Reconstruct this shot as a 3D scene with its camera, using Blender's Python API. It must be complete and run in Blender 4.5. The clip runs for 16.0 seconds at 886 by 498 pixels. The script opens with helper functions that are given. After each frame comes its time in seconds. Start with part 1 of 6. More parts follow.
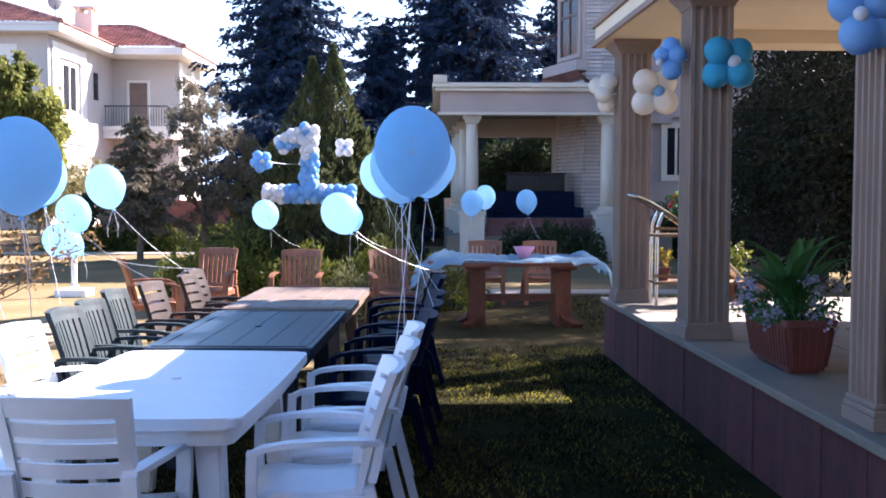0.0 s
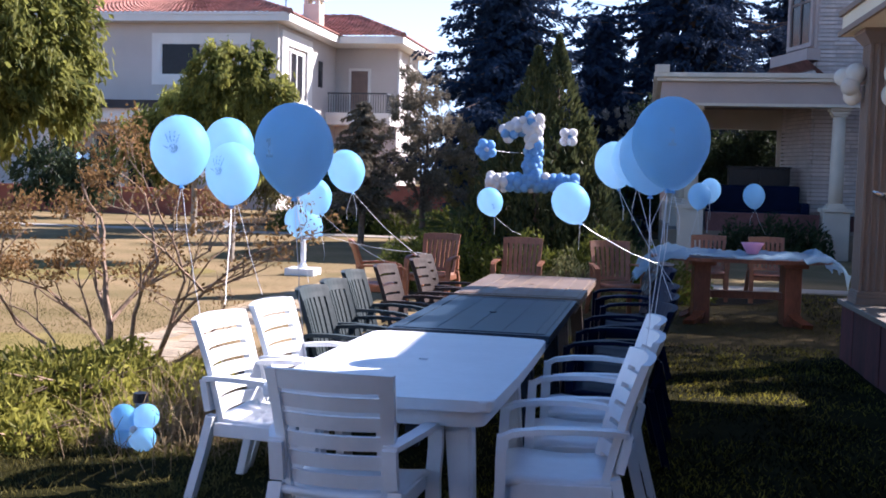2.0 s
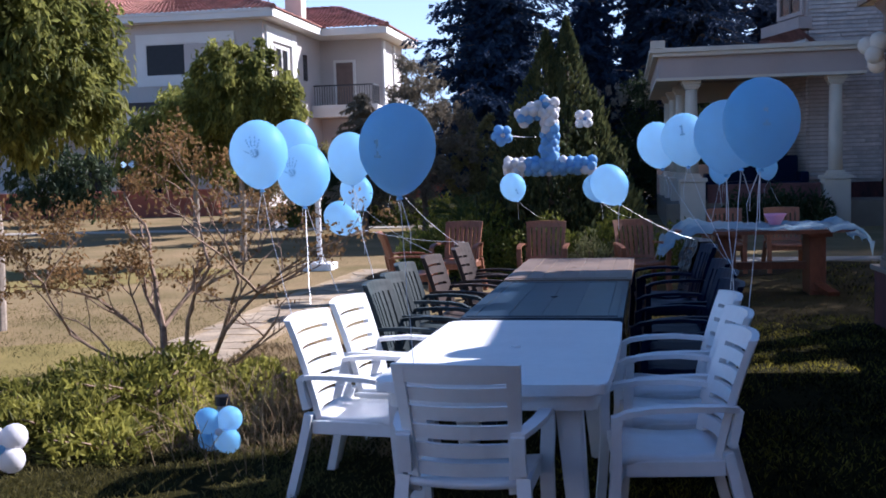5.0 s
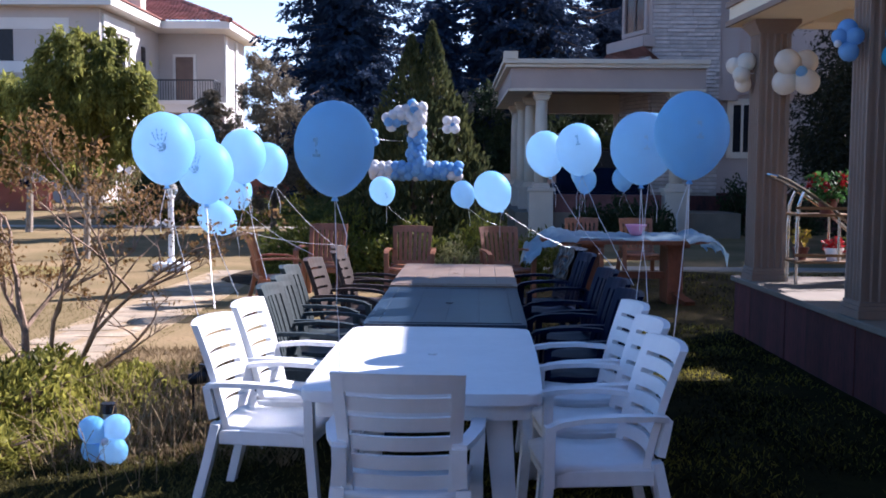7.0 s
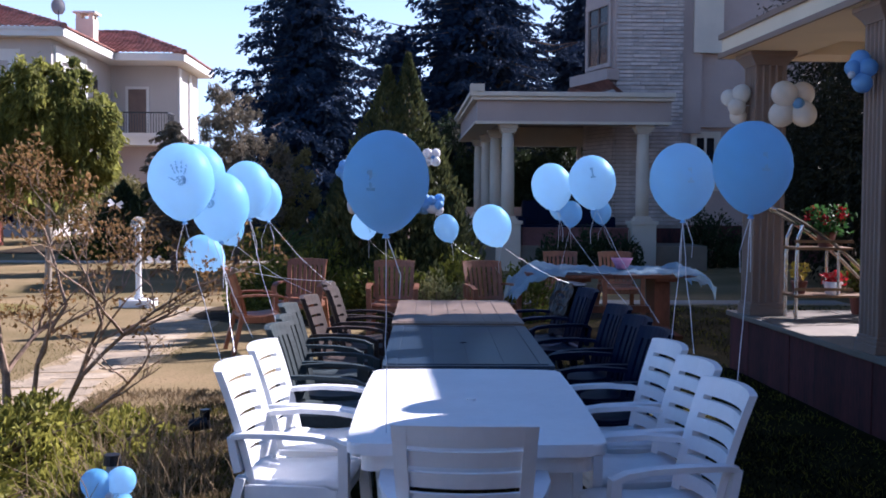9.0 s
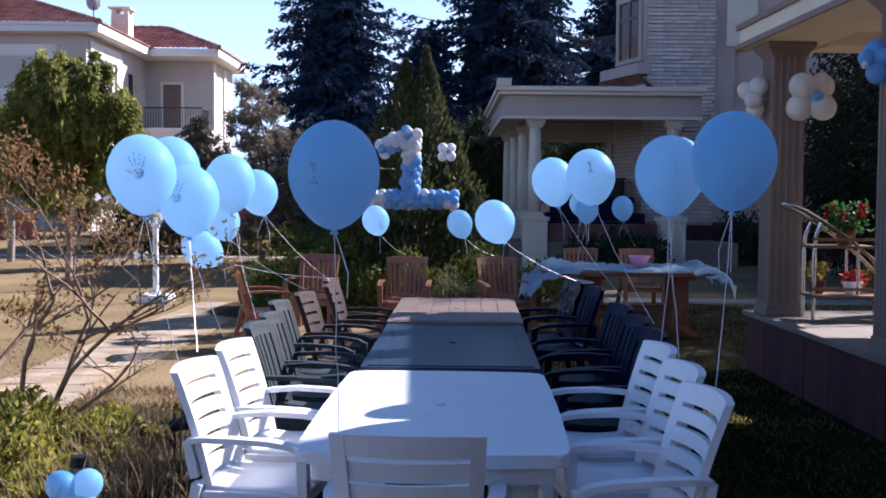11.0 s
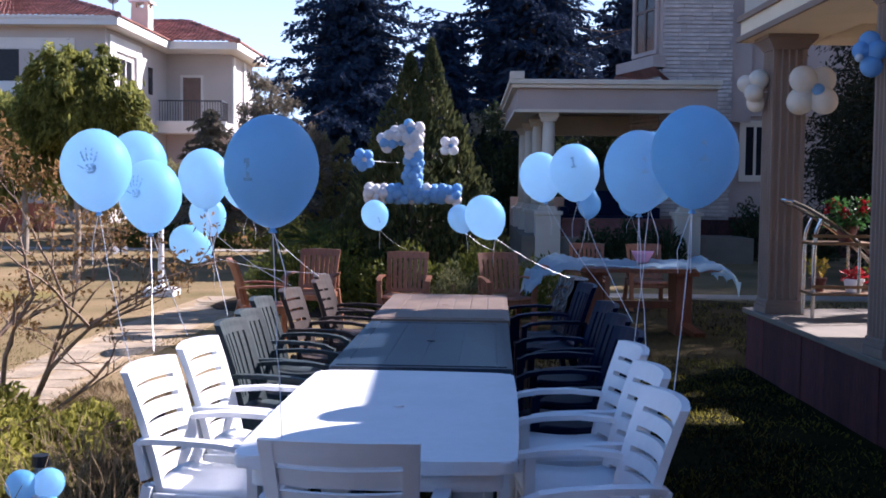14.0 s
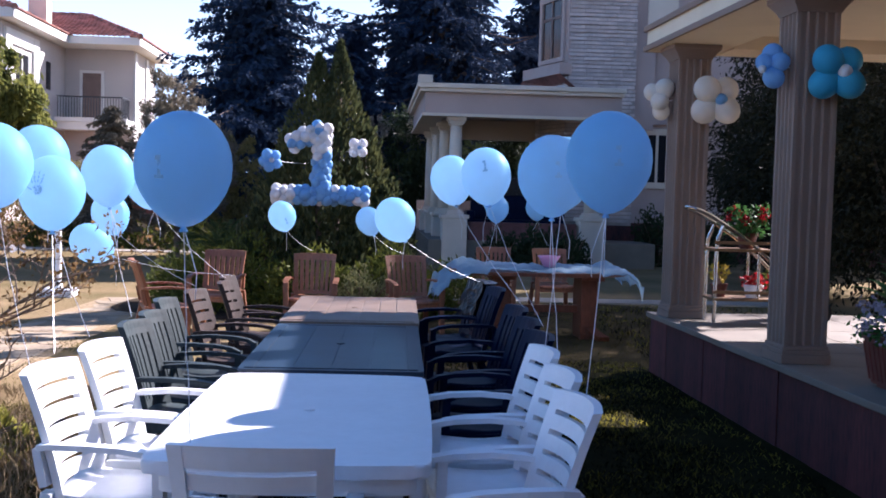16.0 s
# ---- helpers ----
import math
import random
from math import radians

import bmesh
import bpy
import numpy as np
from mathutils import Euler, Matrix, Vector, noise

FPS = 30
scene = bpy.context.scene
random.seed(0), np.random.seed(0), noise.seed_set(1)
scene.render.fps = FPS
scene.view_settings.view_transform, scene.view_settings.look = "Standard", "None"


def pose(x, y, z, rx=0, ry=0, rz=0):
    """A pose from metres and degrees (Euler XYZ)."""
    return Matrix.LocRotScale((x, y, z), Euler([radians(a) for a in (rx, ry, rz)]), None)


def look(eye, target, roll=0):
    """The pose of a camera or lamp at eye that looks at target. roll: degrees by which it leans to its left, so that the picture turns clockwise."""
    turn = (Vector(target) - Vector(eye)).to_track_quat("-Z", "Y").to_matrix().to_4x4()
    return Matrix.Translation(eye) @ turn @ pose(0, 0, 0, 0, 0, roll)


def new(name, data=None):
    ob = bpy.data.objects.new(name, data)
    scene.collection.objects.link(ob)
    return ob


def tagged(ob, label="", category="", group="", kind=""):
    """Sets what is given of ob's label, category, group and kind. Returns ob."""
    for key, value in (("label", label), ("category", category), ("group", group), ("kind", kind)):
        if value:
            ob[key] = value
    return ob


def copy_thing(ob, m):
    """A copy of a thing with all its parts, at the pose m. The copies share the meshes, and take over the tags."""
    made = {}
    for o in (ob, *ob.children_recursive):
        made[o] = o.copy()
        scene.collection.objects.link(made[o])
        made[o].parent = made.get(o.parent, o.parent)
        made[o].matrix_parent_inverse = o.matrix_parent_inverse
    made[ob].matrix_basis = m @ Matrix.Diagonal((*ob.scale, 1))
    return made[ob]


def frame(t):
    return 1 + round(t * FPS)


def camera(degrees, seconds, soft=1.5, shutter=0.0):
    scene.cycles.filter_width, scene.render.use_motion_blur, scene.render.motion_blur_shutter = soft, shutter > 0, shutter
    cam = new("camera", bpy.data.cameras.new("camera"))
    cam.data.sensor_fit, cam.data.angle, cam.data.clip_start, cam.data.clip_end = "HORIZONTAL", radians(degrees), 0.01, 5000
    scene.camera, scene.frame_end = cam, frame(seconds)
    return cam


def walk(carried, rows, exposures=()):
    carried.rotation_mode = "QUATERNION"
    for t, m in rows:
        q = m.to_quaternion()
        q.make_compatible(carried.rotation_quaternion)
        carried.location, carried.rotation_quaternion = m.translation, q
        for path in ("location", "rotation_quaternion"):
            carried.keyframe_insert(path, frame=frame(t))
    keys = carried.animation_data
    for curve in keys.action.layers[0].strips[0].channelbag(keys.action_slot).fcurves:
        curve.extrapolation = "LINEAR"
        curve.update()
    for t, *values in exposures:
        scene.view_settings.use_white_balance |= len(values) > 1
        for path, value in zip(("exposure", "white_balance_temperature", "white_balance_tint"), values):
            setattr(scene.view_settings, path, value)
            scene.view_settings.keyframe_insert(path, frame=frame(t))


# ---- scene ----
cam = camera(44.6, 16.0, 1.8)
PATH = [
    (0, (1.264, -4.213, 1.531), (1.277, -2.216, 1.425), 0.1),
    (0.5, (1.234, -4.267, 1.544), (1.185, -2.27, 1.452), 0.8),
    (1, (1.238, -4.277, 1.545), (1.134, -2.282, 1.452), 0.9),
    (1.5, (1.177, -4.306, 1.534), (1.009, -2.315, 1.447), 0.8),
    (2, (1.076, -4.246, 1.529), (0.713, -2.284, 1.398), 1.5),
    (2.5, (0.956, -4.16, 1.533), (0.468, -2.221, 1.473), -0.5),
    (3, (0.828, -4.138, 1.549), (0.361, -2.195, 1.46), -0.8),
    (3.5, (0.635, -4.202, 1.54), (0.319, -2.232, 1.397), -2.4),
    (3.7, (0.573, -4.275, 1.54), (0.233, -2.31, 1.38), -2.2),
    (5.8, (0.657, -4.423, 1.571), (0.361, -2.45, 1.429), -0.4),
    (6, (0.633, -4.411, 1.572), (0.435, -2.424, 1.459), 0.1),
    (6.5, (0.405, -4.381, 1.547), (0.422, -2.384, 1.449), -1.1),
    (7, (0.222, -4.33, 1.559), (0.195, -2.336, 1.406), 0.4),
    (7.5, (0.106, -4.212, 1.552), (-0.036, -2.218, 1.487), -0.9),
    (8, (-0.018, -4.094, 1.552), (-0.105, -2.098, 1.476), -0.8),
    (8.5, (-0.156, -4.051, 1.551), (-0.108, -2.052, 1.486), -1.0),
    (9, (-0.167, -4.049, 1.562), (-0.1, -2.053, 1.47), 0.3),
    (9.5, (-0.126, -4.056, 1.567), (-0.065, -2.058, 1.498), 0.4),
    (9.7, (-0.091, -4.051, 1.567), (-0.059, -2.052, 1.518), 0.2),
    (11.8, (0.253, -3.718, 1.555), (0.209, -1.723, 1.43), 0.8),
    (12, (0.286, -3.712, 1.574), (0.178, -1.719, 1.458), 1.2),
    (12.5, (0.372, -3.709, 1.578), (0.231, -1.718, 1.456), 1.8),
    (13, (0.391, -3.728, 1.573), (0.236, -1.737, 1.46), 1.1),
    (13.5, (0.392, -3.715, 1.572), (0.316, -1.721, 1.441), 1.0),
    (14, (0.389, -3.708, 1.574), (0.339, -1.712, 1.461), 0.6),
    (14.5, (0.393, -3.714, 1.57), (0.404, -1.717, 1.471), 0.5),
    (15, (0.39, -3.711, 1.572), (0.411, -1.714, 1.467), 0.2),
    (15.5, (0.389, -3.704, 1.57), (0.436, -1.707, 1.462), 0.6),
    (16, (0.353, -3.677, 1.568), (0.479, -1.684, 1.464), 1.5),
]
walk(cam, [(t, look(eye, target, roll)) for t, eye, target, roll in PATH], exposures=((0, 2.60, 5800, 22), (1, 2.18, 5800, 22), (2, 1.74, 5650, 23), (3.5, 1.22, 5350, 20), (6, 1.24, 5400, 23), (7, 1.62, 5500, 24), (8.5, 1.38, 5450, 25), (13, 1.42, 5550, 25), (16, 1.74, 5600, 25)))

# ---- world, sun, exposure ----
SUN_DIR = Vector((1.19, 0.88, 1.0)).normalized()
sun_el = math.asin(SUN_DIR.z)
sun_az = math.atan2(SUN_DIR.x, SUN_DIR.y)
world = bpy.data.worlds.new("sky")
scene.world = world
world.use_nodes = True
wn = world.node_tree.nodes
sky = wn.new("ShaderNodeTexSky")
sky.sky_type = "NISHITA"
sky.sun_disc = False
sky.sun_elevation = sun_el
sky.sun_rotation = sun_az
sky.air_density = 1.2
sky.dust_density = 2.5
# pale haze thickens evenly towards the horizon
wl = world.node_tree.links
wco = wn.new("ShaderNodeTexCoord")
wsep = wn.new("ShaderNodeSeparateXYZ")
wl.new(wco.outputs["Generated"], wsep.inputs[0])
wramp = wn.new("ShaderNodeValToRGB")
wramp.color_ramp.elements[0].position = 0.0
wramp.color_ramp.elements[0].color = (0.50, 0.68, 0.86, 1)
wramp.color_ramp.elements[1].position = 0.6
wramp.color_ramp.elements[1].color = (0.01, 0.04, 0.11, 1)
low_haze = wramp.color_ramp.elements.new(0.15)
low_haze.color = (0.32, 0.44, 0.57, 1)
mid_haze = wramp.color_ramp.elements.new(0.28)
mid_haze.color = (0.115, 0.275, 0.48, 1)
wl.new(wsep.outputs["Z"], wramp.inputs[0])
haze = wn.new("ShaderNodeBackground")
haze.inputs[1].default_value = 0.75
wl.new(wramp.outputs[0], haze.inputs[0])
wadd = wn.new("ShaderNodeAddShader")
wl.new(sky.outputs[0], wn["Background"].inputs[0])
wn["Background"].inputs[1].default_value = 0.014
wl.new(wn["Background"].outputs[0], wadd.inputs[0])
wl.new(haze.outputs[0], wadd.inputs[1])
wl.new(wadd.outputs[0], wn["World Output"].inputs[0])
sun = new("sun", bpy.data.lights.new("sun", "SUN"))
sun.data.energy = 5.0
sun.data.angle = radians(0.53)
sun.data.color = (1.0, 0.90, 0.77)
sun.matrix_world = look((0, 0, 0), tuple(-SUN_DIR))


# ---- materials ----
def mat(name, base, rough=0.6, metal=0.0, var=0.12, scale=6.0, fine=60.0, bump=0.15, spec=0.5, second=None, rnd=0.0, detail=5.0, grain=None):
    """A surface: base colour, mottled at two scales towards second, with fine relief; rnd varies it from piece to piece."""
    m = bpy.data.materials.new(name)
    m.use_nodes = True
    nt = m.node_tree
    n, lk = nt.nodes, nt.links
    b = n["Principled BSDF"]
    b.inputs["Roughness"].default_value = rough
    b.inputs["Metallic"].default_value = metal
    b.inputs["Specular IOR Level"].default_value = spec
    co = n.new("ShaderNodeTexCoord")
    big = n.new("ShaderNodeTexNoise")
    big.inputs["Scale"].default_value = scale
    big.inputs["Detail"].default_value = detail
    sm = n.new("ShaderNodeTexNoise")
    sm.inputs["Scale"].default_value = fine
    sm.inputs["Detail"].default_value = 3.0
    src = co.outputs["Object"]
    if grain:
        mp = n.new("ShaderNodeMapping")
        mp.inputs["Scale"].default_value = grain
        lk.new(src, mp.inputs["Vector"])
        src = mp.outputs[0]
    lk.new(src, big.inputs["Vector"])
    lk.new(src, sm.inputs["Vector"])
    add = n.new("ShaderNodeMath")
    add.operation = "MULTIPLY_ADD"
    add.inputs[1].default_value = 0.4
    lk.new(sm.outputs["Fac"], add.inputs[0])
    sub = n.new("ShaderNodeMath")
    sub.operation = "MULTIPLY"
    sub.inputs[1].default_value = 0.6
    lk.new(big.outputs["Fac"], sub.inputs[0])
    lk.new(sub.outputs[0], add.inputs[2])
    ramp = n.new("ShaderNodeValToRGB")
    dark = second or tuple(c * (1 - 2.2 * var) for c in base)
    lite = tuple(min(1, c * (1 + var)) for c in base)
    ramp.color_ramp.elements[0].position = 0.33
    ramp.color_ramp.elements[0].color = (*dark, 1)
    ramp.color_ramp.elements[1].position = 0.66
    ramp.color_ramp.elements[1].color = (*lite, 1)
    lk.new(add.outputs[0], ramp.inputs[0])
    out = ramp.outputs[0]
    if rnd:
        oi = n.new("ShaderNodeObjectInfo")
        hsv = n.new("ShaderNodeHueSaturation")
        mr = n.new("ShaderNodeMapRange")
        mr.inputs[3].default_value = 1 - rnd
        mr.inputs[4].default_value = 1 + rnd
        lk.new(oi.outputs["Random"], mr.inputs[0])
        lk.new(mr.outputs[0], hsv.inputs["Value"])
        lk.new(out, hsv.inputs["Color"])
        out = hsv.outputs[0]
    lk.new(out, b.inputs["Base Color"])
    if bump:
        bp = n.new("ShaderNodeBump")
        bp.inputs["Strength"].default_value = bump
        bp.inputs["Distance"].default_value = 0.01
        lk.new(add.outputs[0], bp.inputs["Height"])
        lk.new(bp.outputs[0], b.inputs["Normal"])
    return m


def leaf_mat(name, dark, lite, trans=0.35, rough=0.55, low=0.0):
    """Foliage: each leaf or clump takes its own tone between two greens, and lets some light through."""
    m = bpy.data.materials.new(name)
    m.use_nodes = True
    nt = m.node_tree
    n, lk = nt.nodes, nt.links
    b = n["Principled BSDF"]
    b.inputs["Roughness"].default_value = rough
    b.inputs["Specular IOR Level"].default_value = 0.12
    geo = n.new("ShaderNodeNewGeometry")
    co = n.new("ShaderNodeTexCoord")
    nz = n.new("ShaderNodeTexNoise")
    nz.inputs["Scale"].default_value = 1.3
    lk.new(co.outputs["Object"], nz.inputs["Vector"])
    mx = n.new("ShaderNodeMath")
    mx.operation = "MULTIPLY_ADD"
    mx.inputs[1].default_value = 0.6
    lk.new(geo.outputs["Random Per Island"], mx.inputs[0])
    sc = n.new("ShaderNodeMath")
    sc.operation = "MULTIPLY_ADD"
    sc.inputs[1].default_value = 1.2
    sc.inputs[2].default_value = -0.4
    lk.new(nz.outputs["Fac"], sc.inputs[0])
    lk.new(sc.outputs[0], mx.inputs[2])
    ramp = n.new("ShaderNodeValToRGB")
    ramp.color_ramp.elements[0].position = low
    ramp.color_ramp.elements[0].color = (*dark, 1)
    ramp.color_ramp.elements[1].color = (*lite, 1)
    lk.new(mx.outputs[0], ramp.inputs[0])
    lk.new(ramp.outputs[0], b.inputs["Base Color"])
    tr = n.new("ShaderNodeBsdfTranslucent")
    lk.new(ramp.outputs[0], tr.inputs["Color"])
    mix = n.new("ShaderNodeMixShader")
    mix.inputs[0].default_value = trans
    lk.new(b.outputs[0], mix.inputs[1])
    lk.new(tr.outputs[0], mix.inputs[2])
    lk.new(mix.outputs[0], n["Material Output"].inputs[0])
    return m


M_WHITE = mat("white plastic", (0.80, 0.81, 0.82), 0.38, var=0.03, scale=3, fine=25, bump=0.03)
M_GREEN = mat("dark green plastic", (0.040, 0.053, 0.057), 0.5, var=0.15, scale=4, bump=0.05, spec=0.12)
M_GREENTOP = mat("green table plastic", (0.016, 0.032, 0.055), 0.36, var=0.2, scale=3, fine=30, bump=0.04, spec=0.35)
M_NAVY = mat("navy plastic", (0.003, 0.008, 0.030), 0.42, var=0.15, scale=4, bump=0.05, spec=0.06)
M_BROWN = mat("brown plastic", (0.058, 0.043, 0.038), 0.5, var=0.15, scale=5, bump=0.05, spec=0.10)
M_BROWNTOP = mat("brown table plastic", (0.205, 0.145, 0.105), 0.45, var=0.15, scale=5, fine=80, bump=0.05)
M_WOOD = mat("reddish varnished wood", (0.27, 0.105, 0.05), 0.5, var=0.25, scale=3, fine=40, bump=0.1, rnd=0.12, grain=(1, 1, 0.3))
# Darker copy of M_WOOD for the party table, which stands in shade.
M_WOODSHADE = mat("red varnished wood darkened for shade", (0.19, 0.062, 0.030), 0.45, var=0.25, scale=3, fine=40, bump=0.1, rnd=0.1, grain=(1, 1, 0.3))
M_STONE = mat("grey terrace stone", (0.20, 0.165, 0.125), 0.7, var=0.1, scale=3, fine=90, bump=0.1)
M_PLINTH = mat("rose andesite cladding", (0.115, 0.028, 0.026), 0.8, second=(0.018, 0.008, 0.010), scale=4, fine=40, bump=0.12, rnd=0.22, grain=(1, 1, 0.22))
M_ROSEWALL = mat("rose stone porch wall", (0.17, 0.075, 0.070), 0.8, var=0.2, scale=2, fine=40, bump=0.12)
M_DISH = mat("grey dish paint", (0.42, 0.42, 0.43), 0.6, var=0.1, scale=4, bump=0.03)
M_COLUMN = mat("beige column render", (0.25, 0.175, 0.13), 0.75, var=0.06, scale=3, fine=120, bump=0.12)
M_CREAM = mat("cream render", (0.76, 0.65, 0.47), 0.85, var=0.05, scale=2, fine=150, bump=0.12)
M_HOUSE = mat("pale house render", (0.49, 0.445, 0.41), 0.85, var=0.05, scale=0.8, fine=60, bump=0.1)
M_TRIM = mat("white painted trim", (0.68, 0.66, 0.62), 0.7, var=0.04, scale=1, fine=50, bump=0.05)
M_TILE = mat("red clay roof tile", (0.43, 0.19, 0.14), 0.85, var=0.3, scale=2, fine=30, bump=0.1, rnd=0.15)
M_DARK = mat("dark glass and recess", (0.02, 0.02, 0.024), 0.15, var=0.1, bump=0.0, spec=0.15)
M_IRON = mat("dark iron", (0.03, 0.03, 0.035), 0.5, var=0.1, bump=0.05)
M_BARK = mat("bark", (0.14, 0.10, 0.075), 0.9, var=0.3, scale=8, fine=60, bump=0.5)
M_BARKPALE = mat("pale bark", (0.30, 0.25, 0.20), 0.85, var=0.25, scale=8, fine=60, bump=0.4)
M_STEEL = mat("brushed steel", (0.62, 0.60, 0.57), 0.25, 1.0, var=0.05, bump=0.02)
M_TERRACOTTA = mat("brown plastic planter", (0.14, 0.038, 0.026), 0.5, var=0.1, scale=8, bump=0.05)


# ---- mesh tools ----
def part(name, bm, material, parent=None, label="", smooth=False):
    me = bpy.data.meshes.new(name)
    bm.to_mesh(me)
    bm.free()
    if smooth:
        for p in me.polygons:
            p.use_smooth = True
    me.materials.append(material)
    ob = new(name, me)
    if parent:
        ob.parent = parent
    if label:
        ob["label"] = label
    return ob


def thing(name, label, category, m=None, group="", kind=""):
    ob = new(name)
    ob.empty_display_size = 0.1
    if m:
        ob.matrix_world = m
    return tagged(ob, label, category, group, kind)


def box(bm, x0, x1, y0, y1, z0, z1, bevel=0.0, m=None):
    c = ((x0 + x1) / 2, (y0 + y1) / 2, (z0 + z1) / 2)
    mm = Matrix.Translation(c) @ Matrix.Diagonal((abs(x1 - x0), abs(y1 - y0), abs(z1 - z0), 1))
    g = bmesh.ops.create_cube(bm, size=1.0, matrix=(m @ mm) if m else mm)
    if bevel:
        es = list({e for v in g["verts"] for e in v.link_edges})
        bmesh.ops.bevel(bm, geom=es, offset=bevel, segments=2, affect="EDGES", profile=0.5)
    return bm


def boxes(*rows, bevel=0.0):
    bm = bmesh.new()
    for r in rows:
        box(bm, *r, bevel=bevel)
    return bm


def cyl(bm, a, b, r0, r1=None, n=10):
    a, b = Vector(a), Vector(b)
    r1 = r0 if r1 is None else r1
    d = b - a
    m = Matrix.Translation((a + b) / 2) @ d.to_track_quat("Z", "Y").to_matrix().to_4x4()
    bmesh.ops.create_cone(bm, cap_ends=True, segments=n, radius1=max(r0, 1e-4), radius2=max(r1, 1e-4), depth=d.length, matrix=m)
    return bm


def tube(bm, pts, radii, n=7):
    """A tapered tube along points."""
    pts = [Vector(p) for p in pts]
    rings = []
    up = Vector((0.13, 0.21, 0.97))
    for i, p in enumerate(pts):
        d = (pts[min(i + 1, len(pts) - 1)] - pts[max(i - 1, 0)]).normalized()
        u = d.cross(up)
        if u.length < 0.05:
            u = d.cross(Vector((1, 0, 0)))
        u.normalize()
        w = d.cross(u)
        r = radii[i] if hasattr(radii, "__len__") else radii
        rings.append([bm.verts.new(p + r * (math.cos(2 * math.pi * k / n) * u + math.sin(2 * math.pi * k / n) * w)) for k in range(n)])
    for a, b in zip(rings, rings[1:]):
        for k in range(n):
            bm.faces.new((a[k], a[(k + 1) % n], b[(k + 1) % n], b[k]))
    bm.faces.new(rings[0][::-1])
    bm.faces.new(rings[-1])
    return bm


def prism(bm, outline, z0, z1, bevel=0.0):
    """An upright slab from an outline of (x, y), counter-clockwise."""
    lo = [bm.verts.new((x, y, z0)) for x, y in outline]
    hi = [bm.verts.new((x, y, z1)) for x, y in outline]
    n = len(lo)
    fs = [bm.faces.new(lo[::-1]), bm.faces.new(hi)]
    for k in range(n):
        fs.append(bm.faces.new((lo[k], lo[(k + 1) % n], hi[(k + 1) % n], hi[k])))
    if bevel:
        es = list({e for f in fs[:2] for e in f.edges})
        bmesh.ops.bevel(bm, geom=es, offset=bevel, segments=3, affect="EDGES", profile=0.5)
    return bm


def sweep(bm, pts, half_w, half_t, side):
    """A flat bar of width 2*half_w along side and thickness 2*half_t, along points."""
    pts = [Vector(p) for p in pts]
    side = Vector(side).normalized()
    rings = []
    for i, p in enumerate(pts):
        d = (pts[min(i + 1, len(pts) - 1)] - pts[max(i - 1, 0)]).normalized()
        u = d.cross(side).normalized()
        rings.append([bm.verts.new(p + sx * half_w * side + sy * half_t * u) for sx, sy in ((-1, -1), (1, -1), (1, 1), (-1, 1))])
    for a, b in zip(rings, rings[1:]):
        for k in range(4):
            bm.faces.new((a[k], a[(k + 1) % 4], b[(k + 1) % 4], b[k]))
    bm.faces.new(rings[0][::-1])
    bm.faces.new(rings[-1])
    return bm


def mesh_part(name, verts, faces, material, parent=None, label="", smooth=False):
    me = bpy.data.meshes.new(name)
    me.from_pydata(verts, [], faces)
    if smooth:
        me.polygons.foreach_set("use_smooth", [True] * len(me.polygons))
    me.materials.append(material)
    ob = new(name, me)
    if parent:
        ob.parent = parent
    if label:
        ob["label"] = label
    return ob


def leaves(name, c, d, length, width, material, parent=None, label="", seed=1, fold=0.25):
    """Many small folded leaves: centres c, long axes d, one length and width each."""
    rng = np.random.default_rng(seed)
    c, d = np.asarray(c, float), np.asarray(d, float)
    n = len(c)
    d = d / np.maximum(np.linalg.norm(d, axis=1, keepdims=True), 1e-6)
    r = rng.normal(size=(n, 3))
    s = np.cross(d, r)
    s /= np.maximum(np.linalg.norm(s, axis=1, keepdims=True), 1e-6)
    u = np.cross(s, d)
    length = np.broadcast_to(length, (n,))[:, None]
    width = np.broadcast_to(width, (n,))[:, None]
    a = c - d * length * 0.5
    b = c + s * width * 0.5 + u * width * fold
    e = c + d * length * 0.5
    f = c - s * width * 0.5 + u * width * fold
    v = np.stack([a, b, e, f], 1).reshape(-1, 3)
    fc = np.arange(4 * n).reshape(-1, 4)
    return mesh_part(name, v.tolist(), fc.tolist(), material, parent, label)


def rand_dirs(rng, n):
    v = rng.normal(size=(n, 3))
    return v / np.linalg.norm(v, axis=1, keepdims=True)


# ---- more materials ----
M_LAWN = mat("dry lawn", (0.262, 0.186, 0.102), 0.95, second=(0.125, 0.104, 0.046), scale=0.7, fine=35, bump=0.5, spec=0.04, detail=9)
# Most blades stay near black: deep shade is put into their colour.
M_BLADE = leaf_mat("shade-darkened grass blades", (0.002, 0.004, 0.001), (0.40, 0.35, 0.055), 0.5, 0.7, 0.42)
M_BLADEMIX = leaf_mat("half-dry grass blades", (0.020, 0.022, 0.006), (0.19, 0.16, 0.045), 0.4)
M_BLADEDRY = leaf_mat("dry grass blades", (0.15, 0.11, 0.058), (0.28, 0.20, 0.112), 0.3)
# Turf colour is taken close to black so it carries the deep shade.
M_TURF = mat("shade-darkened turf", (0.027, 0.024, 0.007), 0.95, second=(0.005, 0.006, 0.002), scale=3, fine=60, bump=0.5, spec=0.03)
# Brown worn ground, its colour lowered further to stand in for shade.
M_WORNSHADE = mat("worn turf darkened for shade", (0.085, 0.062, 0.030), 0.95, second=(0.032, 0.027, 0.012), scale=2, fine=60, bump=0.5, spec=0.03)
